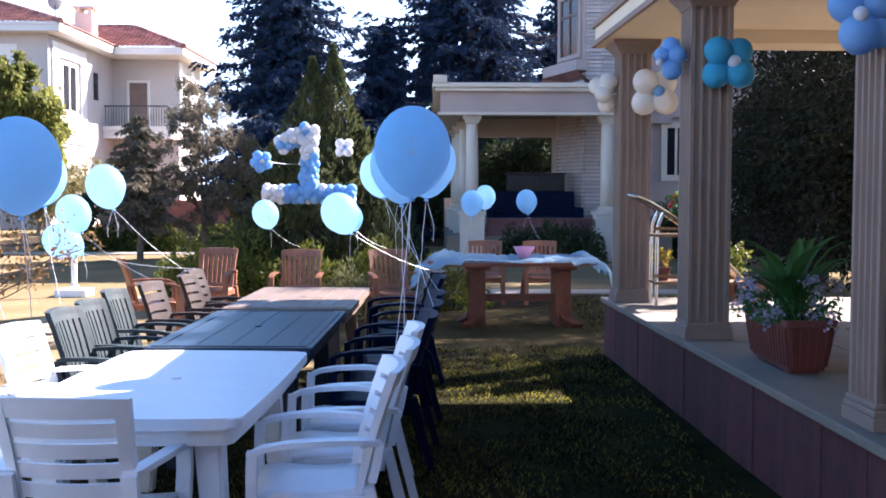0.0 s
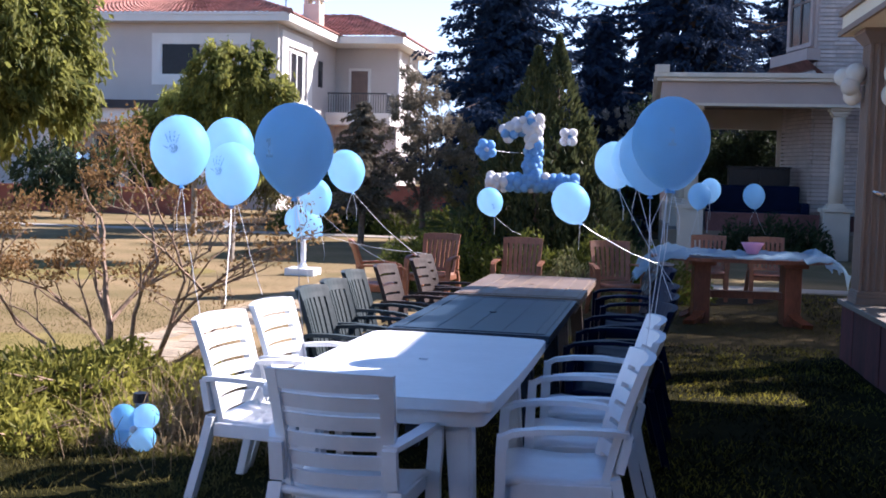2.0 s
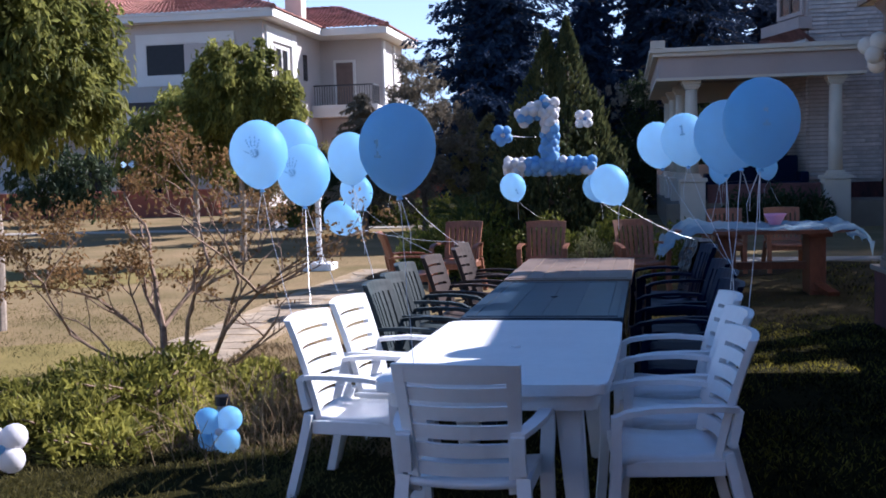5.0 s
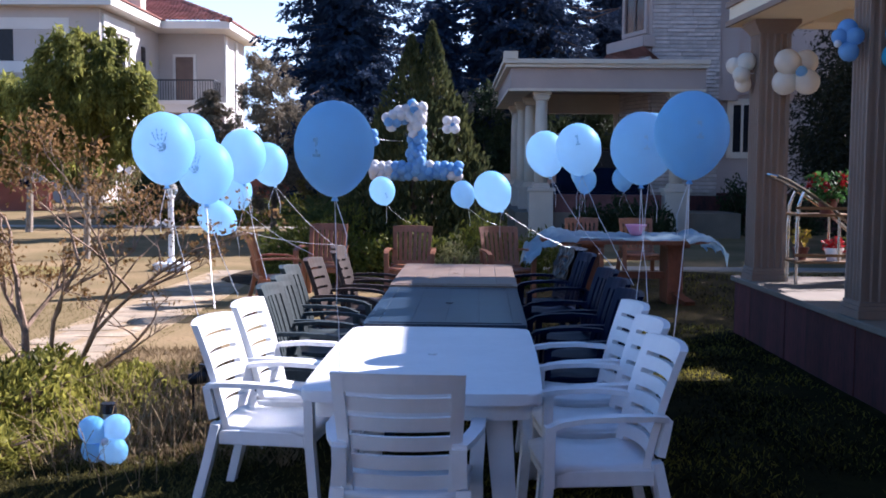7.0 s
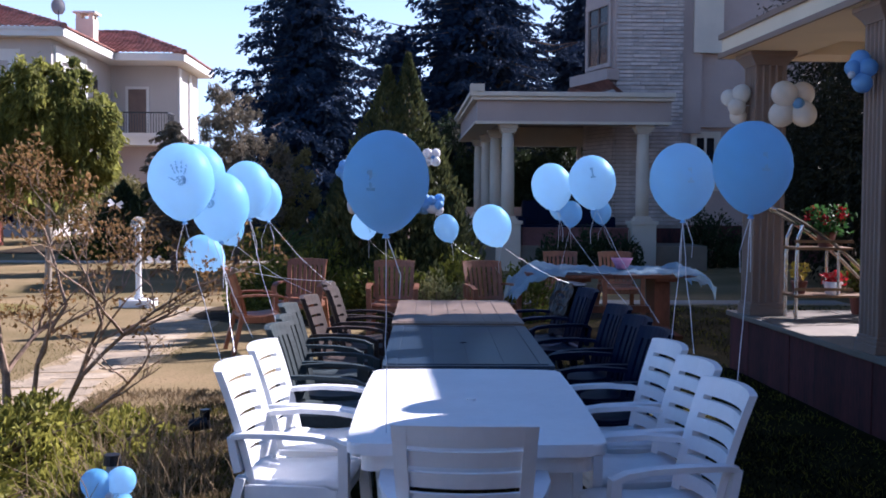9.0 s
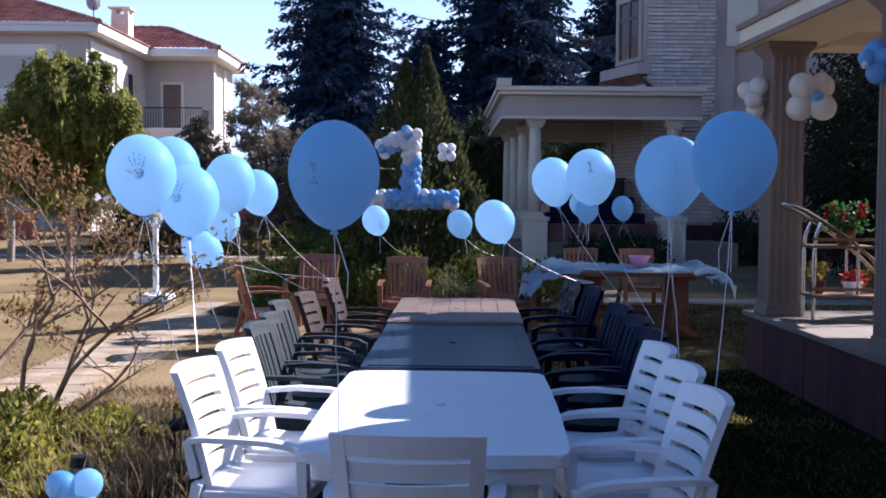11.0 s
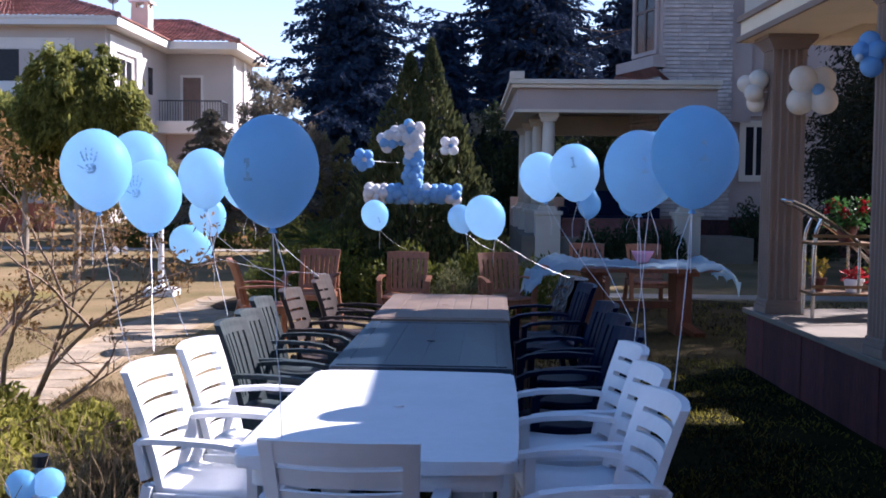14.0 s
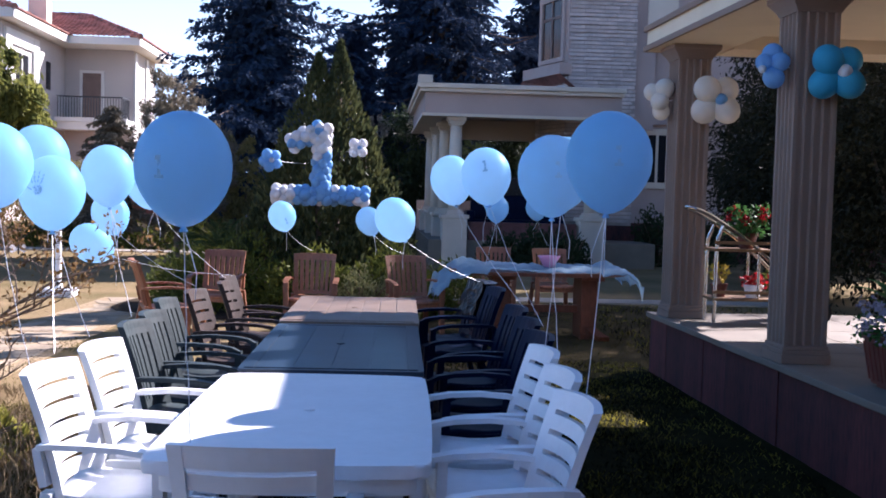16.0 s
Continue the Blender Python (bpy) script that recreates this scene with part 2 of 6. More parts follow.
M_SOIL = mat("dark soil", (0.06, 0.045, 0.03), 0.95, spec=0.05, var=0.3, scale=4, fine=60, bump=0.6)
M_FLAG = mat("pale flagstone", (0.37, 0.29, 0.195), 0.95, var=0.24, scale=3, fine=50, bump=0.3, rnd=0.12)
M_SAND = mat("worn sandy soil", (0.36, 0.275, 0.175), 0.95, second=(0.25, 0.185, 0.105), scale=3, fine=60, bump=0.4, spec=0.04)
M_GREENLAWN = mat("half-green lawn", (0.24, 0.185, 0.072), 0.95, second=(0.13, 0.112, 0.038), scale=1.2, fine=40, bump=0.5, spec=0.04)
M_PATHGREY = mat("pale concrete path", (0.36, 0.32, 0.26), 0.9, var=0.1, scale=1, fine=40, bump=0.2)
# Blue lifted in the needle colour to imitate haze over the conifers.
M_SPRUCE = leaf_mat("spruce needles blued for haze", (0.020, 0.036, 0.070), (0.040, 0.064, 0.108), 0.08, 0.95)
M_PALETWIG = leaf_mat("pale feathery twigs", (0.22, 0.20, 0.17), (0.50, 0.46, 0.40), 0.3)
M_THUJA = leaf_mat("thuja sprays", (0.018, 0.032, 0.020), (0.115, 0.120, 0.042), 0.3)
M_GREYCON = leaf_mat("grey-brown juniper", (0.085, 0.078, 0.062), (0.30, 0.25, 0.175), 0.3)
M_OLIVE = leaf_mat("olive conifer sprays", (0.085, 0.082, 0.036), (0.34, 0.29, 0.115), 0.35)
M_LEAF = leaf_mat("hanging leaf", (0.055, 0.075, 0.026), (0.37, 0.36, 0.085), 0.58)
M_SHRUB = leaf_mat("shrub leaf", (0.022, 0.028, 0.006), (0.46, 0.43, 0.085), 0.45)
M_HEDGE = leaf_mat("golden hedge leaf", (0.03, 0.045, 0.012), (0.20, 0.21, 0.035), 0.35)
M_VARIEG = leaf_mat("variegated leaf", (0.05, 0.06, 0.02), (0.46, 0.44, 0.19), 0.35)
M_DARKLEAF = leaf_mat("dark evergreen leaf", (0.018, 0.030, 0.016), (0.065, 0.085, 0.036), 0.25)
# Leaf colour is lowered towards black because these trees stand in shade.
M_DARKOLIVE = leaf_mat("olive evergreen leaf darkened for shade", (0.006, 0.008, 0.004), (0.036, 0.034, 0.016), 0.2)
M_RUST = leaf_mat("rust autumn leaf", (0.075, 0.050, 0.020), (0.36, 0.21, 0.085), 0.45)
M_TWIG = mat("twig bark", (0.27, 0.18, 0.12), 0.85, var=0.25, scale=20, fine=90, bump=0.3)
M_PALM = leaf_mat("palm frond", (0.03, 0.05, 0.015), (0.10, 0.13, 0.04), 0.2)
M_PLANT = leaf_mat("potted plant leaf", (0.02, 0.06, 0.015), (0.08, 0.19, 0.05), 0.3)
M_LILAC = leaf_mat("pale lilac petal", (0.20, 0.19, 0.26), (0.48, 0.46, 0.55), 0.3)
M_REDFLOWER = leaf_mat("red petal", (0.20, 0.008, 0.014), (0.42, 0.022, 0.024), 0.3)
M_YELLOWLEAF = leaf_mat("yellow leaf", (0.35, 0.25, 0.03), (0.65, 0.52, 0.10), 0.4)
M_BRICK = mat("pale split-stone brick", (0.52, 0.44, 0.40), 0.85, var=0.12, scale=5, fine=60, bump=0.4, rnd=0.16)
M_MORTAR = mat("grey mortar", (0.36, 0.31, 0.28), 0.9, var=0.1, bump=0.2)
M_VILLA = mat("mauve-beige villa render", (0.43, 0.335, 0.295), 0.85, var=0.06, scale=1.2, fine=70, bump=0.1)
M_VILLATRIM = mat("cream villa trim", (0.66, 0.57, 0.46), 0.8, var=0.05, scale=2, fine=70, bump=0.08)
M_REDWALL = mat("red garden wall", (0.34, 0.11, 0.07), 0.9, var=0.15, scale=1.5, fine=40, bump=0.2)
M_DOOR = mat("brown shutter", (0.16, 0.105, 0.085), 0.6, var=0.1, scale=3, bump=0.1)
M_PINK = mat("pink plastic", (0.75, 0.33, 0.50), 0.35, var=0.03, bump=0.0)
M_BLACKPL = mat("black plastic", (0.010, 0.010, 0.013), 0.32, var=0.2, scale=12, bump=0.3, spec=0.3)
M_RIBBON = mat("white curling ribbon", (0.78, 0.78, 0.80), 0.35, var=0.04, bump=0.0)
M_PLANKSHELF = mat("brown wood shelf", (0.24, 0.13, 0.055), 0.5, var=0.2, scale=6, fine=60, bump=0.1)


def latex(name, col, trans=0.35, rough=0.5, pale=0.0):
    m = bpy.data.materials.new(name)
    m.use_nodes = True
    n, lk = m.node_tree.nodes, m.node_tree.links
    b = n["Principled BSDF"]
    b.inputs["Roughness"].default_value = rough
    b.inputs["Specular IOR Level"].default_value = 0.15
    co = n.new("ShaderNodeTexCoord")
    nz = n.new("ShaderNodeTexNoise")
    nz.inputs["Scale"].default_value = 7
    nz.inputs["Detail"].default_value = 4
    lk.new(co.outputs["Object"], nz.inputs["Vector"])
    rp = n.new("ShaderNodeValToRGB")
    rp.color_ramp.elements[0].position = 0.3
    rp.color_ramp.elements[0].color = (*[c * 0.92 for c in col], 1)
    rp.color_ramp.elements[1].position = 0.7
    rp.color_ramp.elements[1].color = (*[min(1, c * 1.06) for c in col], 1)
    lk.new(nz.outputs["Fac"], rp.inputs[0])
    lk.new(rp.outputs[0], b.inputs["Base Color"])
    tr = n.new("ShaderNodeBsdfTranslucent")
    thin = n.new("ShaderNodeMix")
    thin.data_type = "RGBA"
    thin.inputs[0].default_value = pale
    thin.inputs[7].default_value = (0.84, 0.95, 1.0, 1)
    lk.new(rp.outputs[0], thin.inputs[6])
    lk.new(thin.outputs[2], tr.inputs["Color"])
    mx = n.new("ShaderNodeMixShader")
    mx.inputs[0].default_value = trans
    lk.new(b.outputs[0], mx.inputs[1])
    lk.new(tr.outputs[0], mx.inputs[2])
    lk.new(mx.outputs[0], n["Material Output"].inputs[0])
    return m


M_BLUE = latex("light blue latex", (0.17, 0.56, 0.93), 0.66, 0.45, 0.70)
M_BLUEB = latex("baby blue latex", (0.27, 0.51, 0.80), 0.4)
M_PALE = latex("pale white latex", (0.80, 0.79, 0.80), 0.3)
M_IVORY = latex("ivory latex", (0.82, 0.76, 0.66), 0.3)
M_TEAL = latex("teal blue latex", (0.07, 0.42, 0.62))
M_PRINT = mat("white balloon print", (0.50, 0.70, 0.87), 0.4, var=0.05, bump=0.0)
M_PRINTGREY = mat("grey balloon print", (0.27, 0.505, 0.72), 0.4, var=0.1, bump=0.0)


def clear_glass():
    m = bpy.data.materials.new("clear lamp glass")
    m.use_nodes = True
    b = m.node_tree.nodes["Principled BSDF"]
    b.inputs["Transmission Weight"].default_value = 0.85
    b.inputs["Roughness"].default_value = 0.08
    b.inputs["Base Color"].default_value = (0.9, 0.92, 0.93, 1)
    return m


M_GLASS = clear_glass()

# ---- ground ----
gb = bmesh.new()
bmesh.ops.create_grid(gb, x_segments=8, y_segments=8, size=700)
tagged(part("ground", gb, M_LAWN), "dry yellow-brown lawn with worn patches", "ground", kind="structure")


def patch(name, outline, z, material, label, category):
    ob = part(name, prism(bmesh.new(), outline, -0.05, z), material)
    return tagged(ob, label, category, kind="structure")


def wavy(cx, cy, rx, ry, n=28, seed=3, amp=0.12):
    rng = random.Random(seed)
    ph = [rng.uniform(0, 6.28) for _ in range(4)]
    out = []
    for k in range(n):
        a = 2 * math.pi * k / n
        f = 1 + amp * (math.sin(2 * a + ph[0]) + 0.7 * math.sin(3 * a + ph[1]) + 0.5 * math.sin(5 * a + ph[2]))
        out.append((cx + rx * f * math.cos(a), cy + ry * f * math.sin(a)))
    return out


patch("flower_bed", wavy(-0.3, 10.6, 2.6, 1.7, seed=4), 0.012, M_SOIL, "dark soil bed under the clipped shrubs", "bed")
patch("shrub_bed", wavy(-2.5, 2.45, 1.15, 1.2, seed=6), 0.012, M_SOIL, "dark soil bed under the shrub hedge", "bed")
patch("far_path", [(-40, 21.6), (1.0, 21.9), (1.0, 22.6), (-40, 22.5)], 0.02, M_PATHGREY, "pale concrete path across the far lawn", "path")
patch("garden_path", [(0.9, 11.9), (6.5, 11.9), (6.5, 12.5), (0.9, 12.5)], 0.02, M_PATHGREY, "pale concrete path behind the party table", "path")
patch("worn_lawn", wavy(2.4, 8.2, 3.0, 3.9, 40, 18, 0.05), 0.003, M_WORNSHADE, "brown worn turf under the party table, darkened for shade", "lawn")
patch("green_lawn", wavy(2.2, 0.6, 3.6, 5.6, 40, 8, 0.05), 0.006, M_TURF, "green turf between the tables and the terrace, shade put into its colour", "lawn")
patch("path_bed", [(-3.42, 3.45), (-2.62, 3.5), (-2.55, 6), (-2.5, 8), (-2.52, 11.3), (-3.36, 11.5), (-3.5, 8.5), (-3.52, 6)], 0.005, M_SAND, "sandy bed under the flagstones", "path")
# Shares the turf colour that has shade put into it.
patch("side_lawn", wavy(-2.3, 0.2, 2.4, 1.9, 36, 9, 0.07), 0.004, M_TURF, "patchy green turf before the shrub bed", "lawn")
patch("green_patch", wavy(-4.6, 3.7, 1.1, 1.2, 36, 14, 0.16), 0.003, M_GREENLAWN, "greener patch in the dry lawn", "lawn")
patch("green_patch_2", wavy(-8.2, 10.4, 2.6, 1.7, 36, 15, 0.14), 0.003, M_GREENLAWN, "greener patch in the dry lawn under a tree", "lawn")
patch("far_bed", [(-12, 26), (14, 26), (14, 46), (-12, 46)], 0.012, M_SOIL, "dark ground under the tall conifers", "bed")


# ---- tables ----
def rounded(pts, r, seg=4):
    """Rounds the corners of an outline."""
    out = []
    n = len(pts)
    for i in range(n):
        p, a, b = Vector(pts[i]), Vector(pts[i - 1]), Vector(pts[(i + 1) % n])
        ra = min(r, (a - p).length * 0.45)
        rb = min(r, (b - p).length * 0.45)
        s, e = p + (a - p).normalized() * ra, p + (b - p).normalized() * rb
        for k in range(seg + 1):
            t = k / seg
            q = (1 - t) ** 2 * s + 2 * t * (1 - t) * p + t * t * e
            out.append((q.x, q.y))
    return out


def bow_outline(w, l, bow, cut):
    hw = w / 2
    pts = []
    for k in range(9):
        t = -1 + k / 4
        pts.append((t * (hw - cut), -bow * (1 - t * t)))
    for k in range(7):
        t = -1 + k / 3
        pts.append((hw + 0.5 * bow * (1 - t * t), l / 2 + t * (l / 2 - cut)))
    for k in range(9):
        t = 1 - k / 4
        pts.append((t * (hw - cut), l + bow * (1 - t * t)))
    for k in range(7):
        t = 1 - k / 3
        pts.append((-hw - 0.5 * bow * (1 - t * t), l / 2 + t * (l / 2 - cut)))
    return pts


def table(m, material, label, w, l, bow, cut, planks=0, grooves=0):
    t = thing("garden_table", label, "table", m, "row of garden tables")
    out = rounded(bow_outline(w, l, bow, cut), 0.03, 3)
    top = part("tabletop", prism(bmesh.new(), out, 0.655, 0.70, 0.01), material, t)
    inn = [(x * 0.9, (y - l / 2) * 0.93 + l / 2) for x, y in out]
    part("apron", prism(bmesh.new(), inn, 0.585, 0.657), material, t)
    for sx in (-1, 1):
        for sy in (-1, 1):
            x, y = sx * (w / 2 - 0.17), l / 2 + sy * (l / 2 - 0.22)
            bm = bmesh.new()
            a = [(x - 0.055, y - 0.055), (x + 0.055, y - 0.055), (x + 0.055, y + 0.055), (x - 0.055, y + 0.055)]
            lo = [bm.verts.new((px + sx * 0.05, py + sy * 0.05, 0)) for px, py in [(x + (q[0] - x) * 0.75, y + (q[1] - y) * 0.75) for q in a]]
            hi = [bm.verts.new((px, py, 0.62)) for px, py in a]
            fs = [bm.faces.new(lo[::-1]), bm.faces.new(hi)] + [bm.faces.new((lo[k], lo[(k + 1) % 4], hi[(k + 1) % 4], hi[k])) for k in range(4)]
            bmesh.ops.bevel(bm, geom=list(bm.edges), offset=0.012, segments=2, affect="EDGES")
            part("leg", bm, material, t)
    if planks:
        for k in range(planks):
            x0 = -w / 2 + 0.03 + k * (w - 0.06) / planks
            part("plank", boxes((x0 + 0.003, x0 + (w - 0.06) / planks - 0.003, 0.05, l - 0.05, 0.698, 0.705), bevel=0.002), material, t)
    if grooves:
        part("rim", boxes((-w / 2 + 0.03, -w / 2 + 0.075, 0.04, l - 0.04, 0.698, 0.705), (w / 2 - 0.075, w / 2 - 0.03, 0.04, l - 0.04, 0.698, 0.705), (-w / 2 + 0.078, w / 2 - 0.078, 0.04, 0.085, 0.698, 0.705), (-w / 2 + 0.078, w / 2 - 0.078, l - 0.085, l - 0.04, 0.698, 0.705), bevel=0.002), material, t)
        for k in range(4):
            x0 = -w / 2 + 0.08 + k * (w - 0.16) / 4
            part("panel", boxes((x0 + 0.004, x0 + (w - 0.16) / 4 - 0.004, 0.09, l - 0.09, 0.698, 0.703), bevel=0.002), material, t)
    bmesh_hole = bmesh.new()
    cyl(bmesh_hole, (0, l / 2, 0.701), (0, l / 2, 0.708), 0.022, 0.022, 14)
    part("parasol_cap", bmesh_hole, material, t)
    return t


table(pose(0.085, -0.275, 0, 0, 0, -1.8), M_WHITE, "white plastic garden table with bowed edges", 0.93, 1.66, 0.025, 0.03)
table(pose(0.155, 1.50, 0, 0, 0, -1.2), M_GREENTOP, "dark green plastic garden table with panelled top", 0.90, 1.80, 0.0, 0.01, grooves=1)
table(pose(0.195, 3.48, -0.005, 0, 0, -1.2), M_BROWNTOP, "brown plank-patterned plastic garden table", 0.93, 1.72, 0.0, 0.01, planks=7)


# ---- chairs: face +y ----
def back_point(s, x):
    """A point of the backrest: s from seat to top, x from -1 to 1 across; the rest is hollow and leans back."""
    w = 0.212 + 0.024 * s
    y = -0.20 - 0.090 * s - 0.04 * s * s + 0.05 * x * x
    z = 0.40 + 0.447 * s + (0.008 * (1 - x * x) if s > 0.95 else 0)
    return Vector((x * w, y, z))


def sheet_bar(bm, grid, thick):
    """A solid curved bar from a grid of points, thickened along -y."""
    off = Vector((0, -thick, 0))
    f = [[bm.verts.new(p) for p in row] for row in grid]
    b = [[bm.verts.new(p + off) for p in row] for row in grid]
    n, m = len(f), len(f[0])
    for i in range(n - 1):
        for j in range(m - 1):
            bm.faces.new((f[i][j], f[i][j + 1], f[i + 1][j + 1], f[i + 1][j]))
            bm.faces.new((b[i][j], b[i + 1][j], b[i + 1][j + 1], b[i][j + 1]))
    for i in range(n - 1):
        bm.faces.new((f[i][0], f[i + 1][0], b[i + 1][0], b[i][0]))
        bm.faces.new((f[i][-1], b[i][-1], b[i + 1][-1], f[i + 1][-1]))
    for j in range(m - 1):
        bm.faces.new((f[0][j], b[0][j], b[0][j + 1], f[0][j + 1]))
        bm.faces.new((f[-1][j], f[-1][j + 1], b[-1][j + 1], b[-1][j]))
    return bm


def plastic_chair(m, material, label, upright=False, group=""):
    t = thing("garden_chair", label, "chair", m, group)
    # seat, dished and rounded in front
    bm = bmesh.new()
    rows = []
    for i in range(7):
        v = i / 6
        y = -0.22 + 0.45 * v
        hw = 0.205 + 0.035 * v
        z = 0.395 - 0.02 * math.sin(math.pi * min(1, v * 1.15)) - (0.02 * (v - 0.8) / 0.2 if v > 0.8 else 0)
        rows.append([Vector((x * hw, y, z + 0.012 * x * x)) for x in (-1, -0.6, -0.2, 0.2, 0.6, 1)])
    f = [[bm.verts.new(p) for p in r] for r in rows]
    g = [[bm.verts.new(p - Vector((0, 0, 0.028))) for p in r] for r in rows]
    for i in range(6):
        for j in range(5):
            bm.faces.new((f[i][j], f[i][j + 1], f[i + 1][j + 1], f[i + 1][j]))
            bm.faces.new((g[i][j], g[i + 1][j], g[i + 1][j + 1], g[i][j + 1]))
        bm.faces.new((f[i][0], f[i + 1][0], g[i + 1][0], g[i][0]))
        bm.faces.new((f[i][5], g[i][5], g[i + 1][5], f[i + 1][5]))
    for j in range(5):
        bm.faces.new((f[0][j], g[0][j], g[0][j + 1], f[0][j + 1]))
        bm.faces.new((f[6][j], f[6][j + 1], g[6][j + 1], g[6][j]))
    part("seat", bm, material, t, smooth=True)
    part("seat_skirt", boxes((-0.225, 0.225, 0.195, 0.222, 0.305, 0.37), (-0.235, -0.215, -0.19, 0.2, 0.315, 0.38), (0.215, 0.235, -0.19, 0.2, 0.315, 0.38), bevel=0.006), material, t)
    # backrest: two stiles, top rail and slats
    for sx in (-1, 1):
        part("stile", sheet_bar(bmesh.new(), [[back_point(s / 8, sx * x) for x in (0.80, 0.9, 1.0)] for s in range(-1, 9)], 0.032), material, t)
    xs = [-0.82 + 1.64 * k / 8 for k in range(9)]
    part("top_rail", sheet_bar(bmesh.new(), [[back_point(s, x * 1.21) for x in xs] for s in (0.85, 0.92, 0.97, 1.0)], 0.03), material, t)
    if upright:
        part("lower_rail", sheet_bar(bmesh.new(), [[back_point(s, x) for x in xs] for s in (0.02, 0.1)], 0.022), material, t)
        for k in range(6):
            x0 = -0.72 + k * 0.252
            part("slat", sheet_bar(bmesh.new(), [[back_point(s / 5 * 0.78 + 0.08, x0 + dx) for dx in (0, 0.09, 0.17)] for s in range(6)], 0.02), material, t)
    else:
        for k in range(5):
            s0 = 0.03 + k * 0.165
            part("slat", sheet_bar(bmesh.new(), [[back_point(s0 + ds, x) for x in xs] for ds in (0, 0.06, 0.120)], 0.02), material, t)
    # arms flow into the front legs
    for sx in (-1, 1):
        x = 0.262 * sx
        pts = [(x * 0.81, -0.245, 0.575), (x * 0.92, -0.18, 0.588), (x * 1.02, -0.05, 0.595), (x * 1.03, 0.1, 0.590), (x * 1.02, 0.19, 0.577), (x * 1.0, 0.235, 0.555)]
        part("arm", sweep(bmesh.new(), pts, 0.027, 0.011, (1, 0, 0)), material, t)
        part("front_leg", sweep(bmesh.new(), [(x, 0.232, 0.565), (x * 1.0, 0.235, 0.48), (x * 0.97, 0.235, 0.35), (x * 0.98, 0.265, 0.0)], 0.028, 0.02, (1, 0, 0)), material, t)
        part("rear_leg", sweep(bmesh.new(), [(x * 0.86, -0.20, 0.41), (x * 0.9, -0.235, 0.25), (x * 0.97, -0.30, 0.0)], 0.026, 0.02, (1, 0, 0)), material, t)
        part("arm_post", sweep(bmesh.new(), [(x * 0.82, -0.215, 0.43), (x * 0.81, -0.232, 0.50), (x * 0.81, -0.245, 0.575)], 0.026, 0.016, (1, 0, 0)), material, t)
    return t


SLIM = Matrix.Diagonal((0.86, 1, 1, 1))
white = plastic_chair(pose(0.035, -0.36, 0, 0, 0, -3), M_WHITE, "white plastic garden armchair with horizontal slats", group="white garden chairs")
for x, y, r in ((-0.62, 0.60, -97), (-0.575, 1.22, -96), (0.785, 0.04, 96), (0.835, 0.65, 95), (0.85, 1.25, 94)):
    copy_thing(white, pose(x, y, 0, 0, 0, r))
green = plastic_chair(pose(-0.60, 2.00, 0, 0, 0, -97) @ SLIM, M_GREEN, "dark green plastic armchair with upright slats", True, "dark green garden chairs")
for x, y, r in ((-0.605, 2.48, -98), (-0.67, 3.20, -98)):
    copy_thing(green, pose(x, y, 0, 0, 0, r) @ SLIM)
navy = plastic_chair(pose(0.92, 1.82, 0, 0, 0, 96), M_NAVY, "very dark blue plastic armchair with upright slats", True, "dark blue garden chairs")
for x, y, r in ((0.95, 2.44, 95), (0.97, 3.12, 96), (0.99, 4.48, 97), (0.95, 5.05, 99)):
    copy_thing(navy, pose(x, y, 0, 0, 0, r))
brown = plastic_chair(pose(-0.585, 3.82, 0, 0, 0, -98) @ SLIM, M_BROWN, "grey-brown plastic armchair with horizontal slats", group="brown garden chairs")
for x, y, r in ((-0.47, 4.54, -97), (-0.53, 5.07, -97)):
    copy_thing(brown, pose(x, y, 0, 0, 0, r) @ SLIM)
wood = plastic_chair(pose(-0.32, 8.15, -0.0, 0, 0, 178), M_WOOD, "reddish brown garden armchair with upright slats", True, "reddish wooden garden chairs")
for x, y, r in ((-1.38, 8.45, 172), (0.78, 8.15, 196), (1.93, 10.5, 176), (2.72, 10.5, 183), (-1.68, 7.0, -72)):
    copy_thing(wood, pose(x, y, 0, 0, 0, r))


def chair_sheet(m):
    """Crumpled sheet hung over a chair's backrest, front and back."""
    bm = bmesh.new()
    nu, nv = 22, 30
    g = []
    for i in range(nu + 1):
        x = -1.12 + 2.24 * i / nu
        row = []
        for j in range(nv + 1):
            q = -1 + 2 * j / nv
            s = 1.0 - 0.85 * max(0, abs(q) - 0.06) * (0.85 + 0.25 * noise.noise(Vector((x * 1.5, q, 3))))
            p = back_point(min(s, 0.949), x)
            p.z += 0.030 if s > 0.9 else 0.012
            side = 1 if q > 0 else -1
            out = 0.018 + 0.030 * abs(noise.noise(Vector((x * 4, q * 5, 1)))) + 0.02 * abs(noise.noise(Vector((x * 9, q * 11, 5))))
            p.y += (out if side > 0 else -out - 0.035) * min(1, abs(q) / 0.06)
            row.append(bm.verts.new(p))
        g.append(row)
    for i in range(nu):
        for j in range(nv):
            bm.faces.new((g[i][j], g[i + 1][j], g[i + 1][j + 1], g[i][j + 1]))
    ob = part("plastic_sheet", bm, M_BLACKPL, smooth=False)
    ob.matrix_world = m
    return tagged(ob, "crumpled black plastic sheet hung over a dark chair back", "plastic sheet")


chair_sheet(pose(0.95, 5.05, 0, 0, 0, 99))

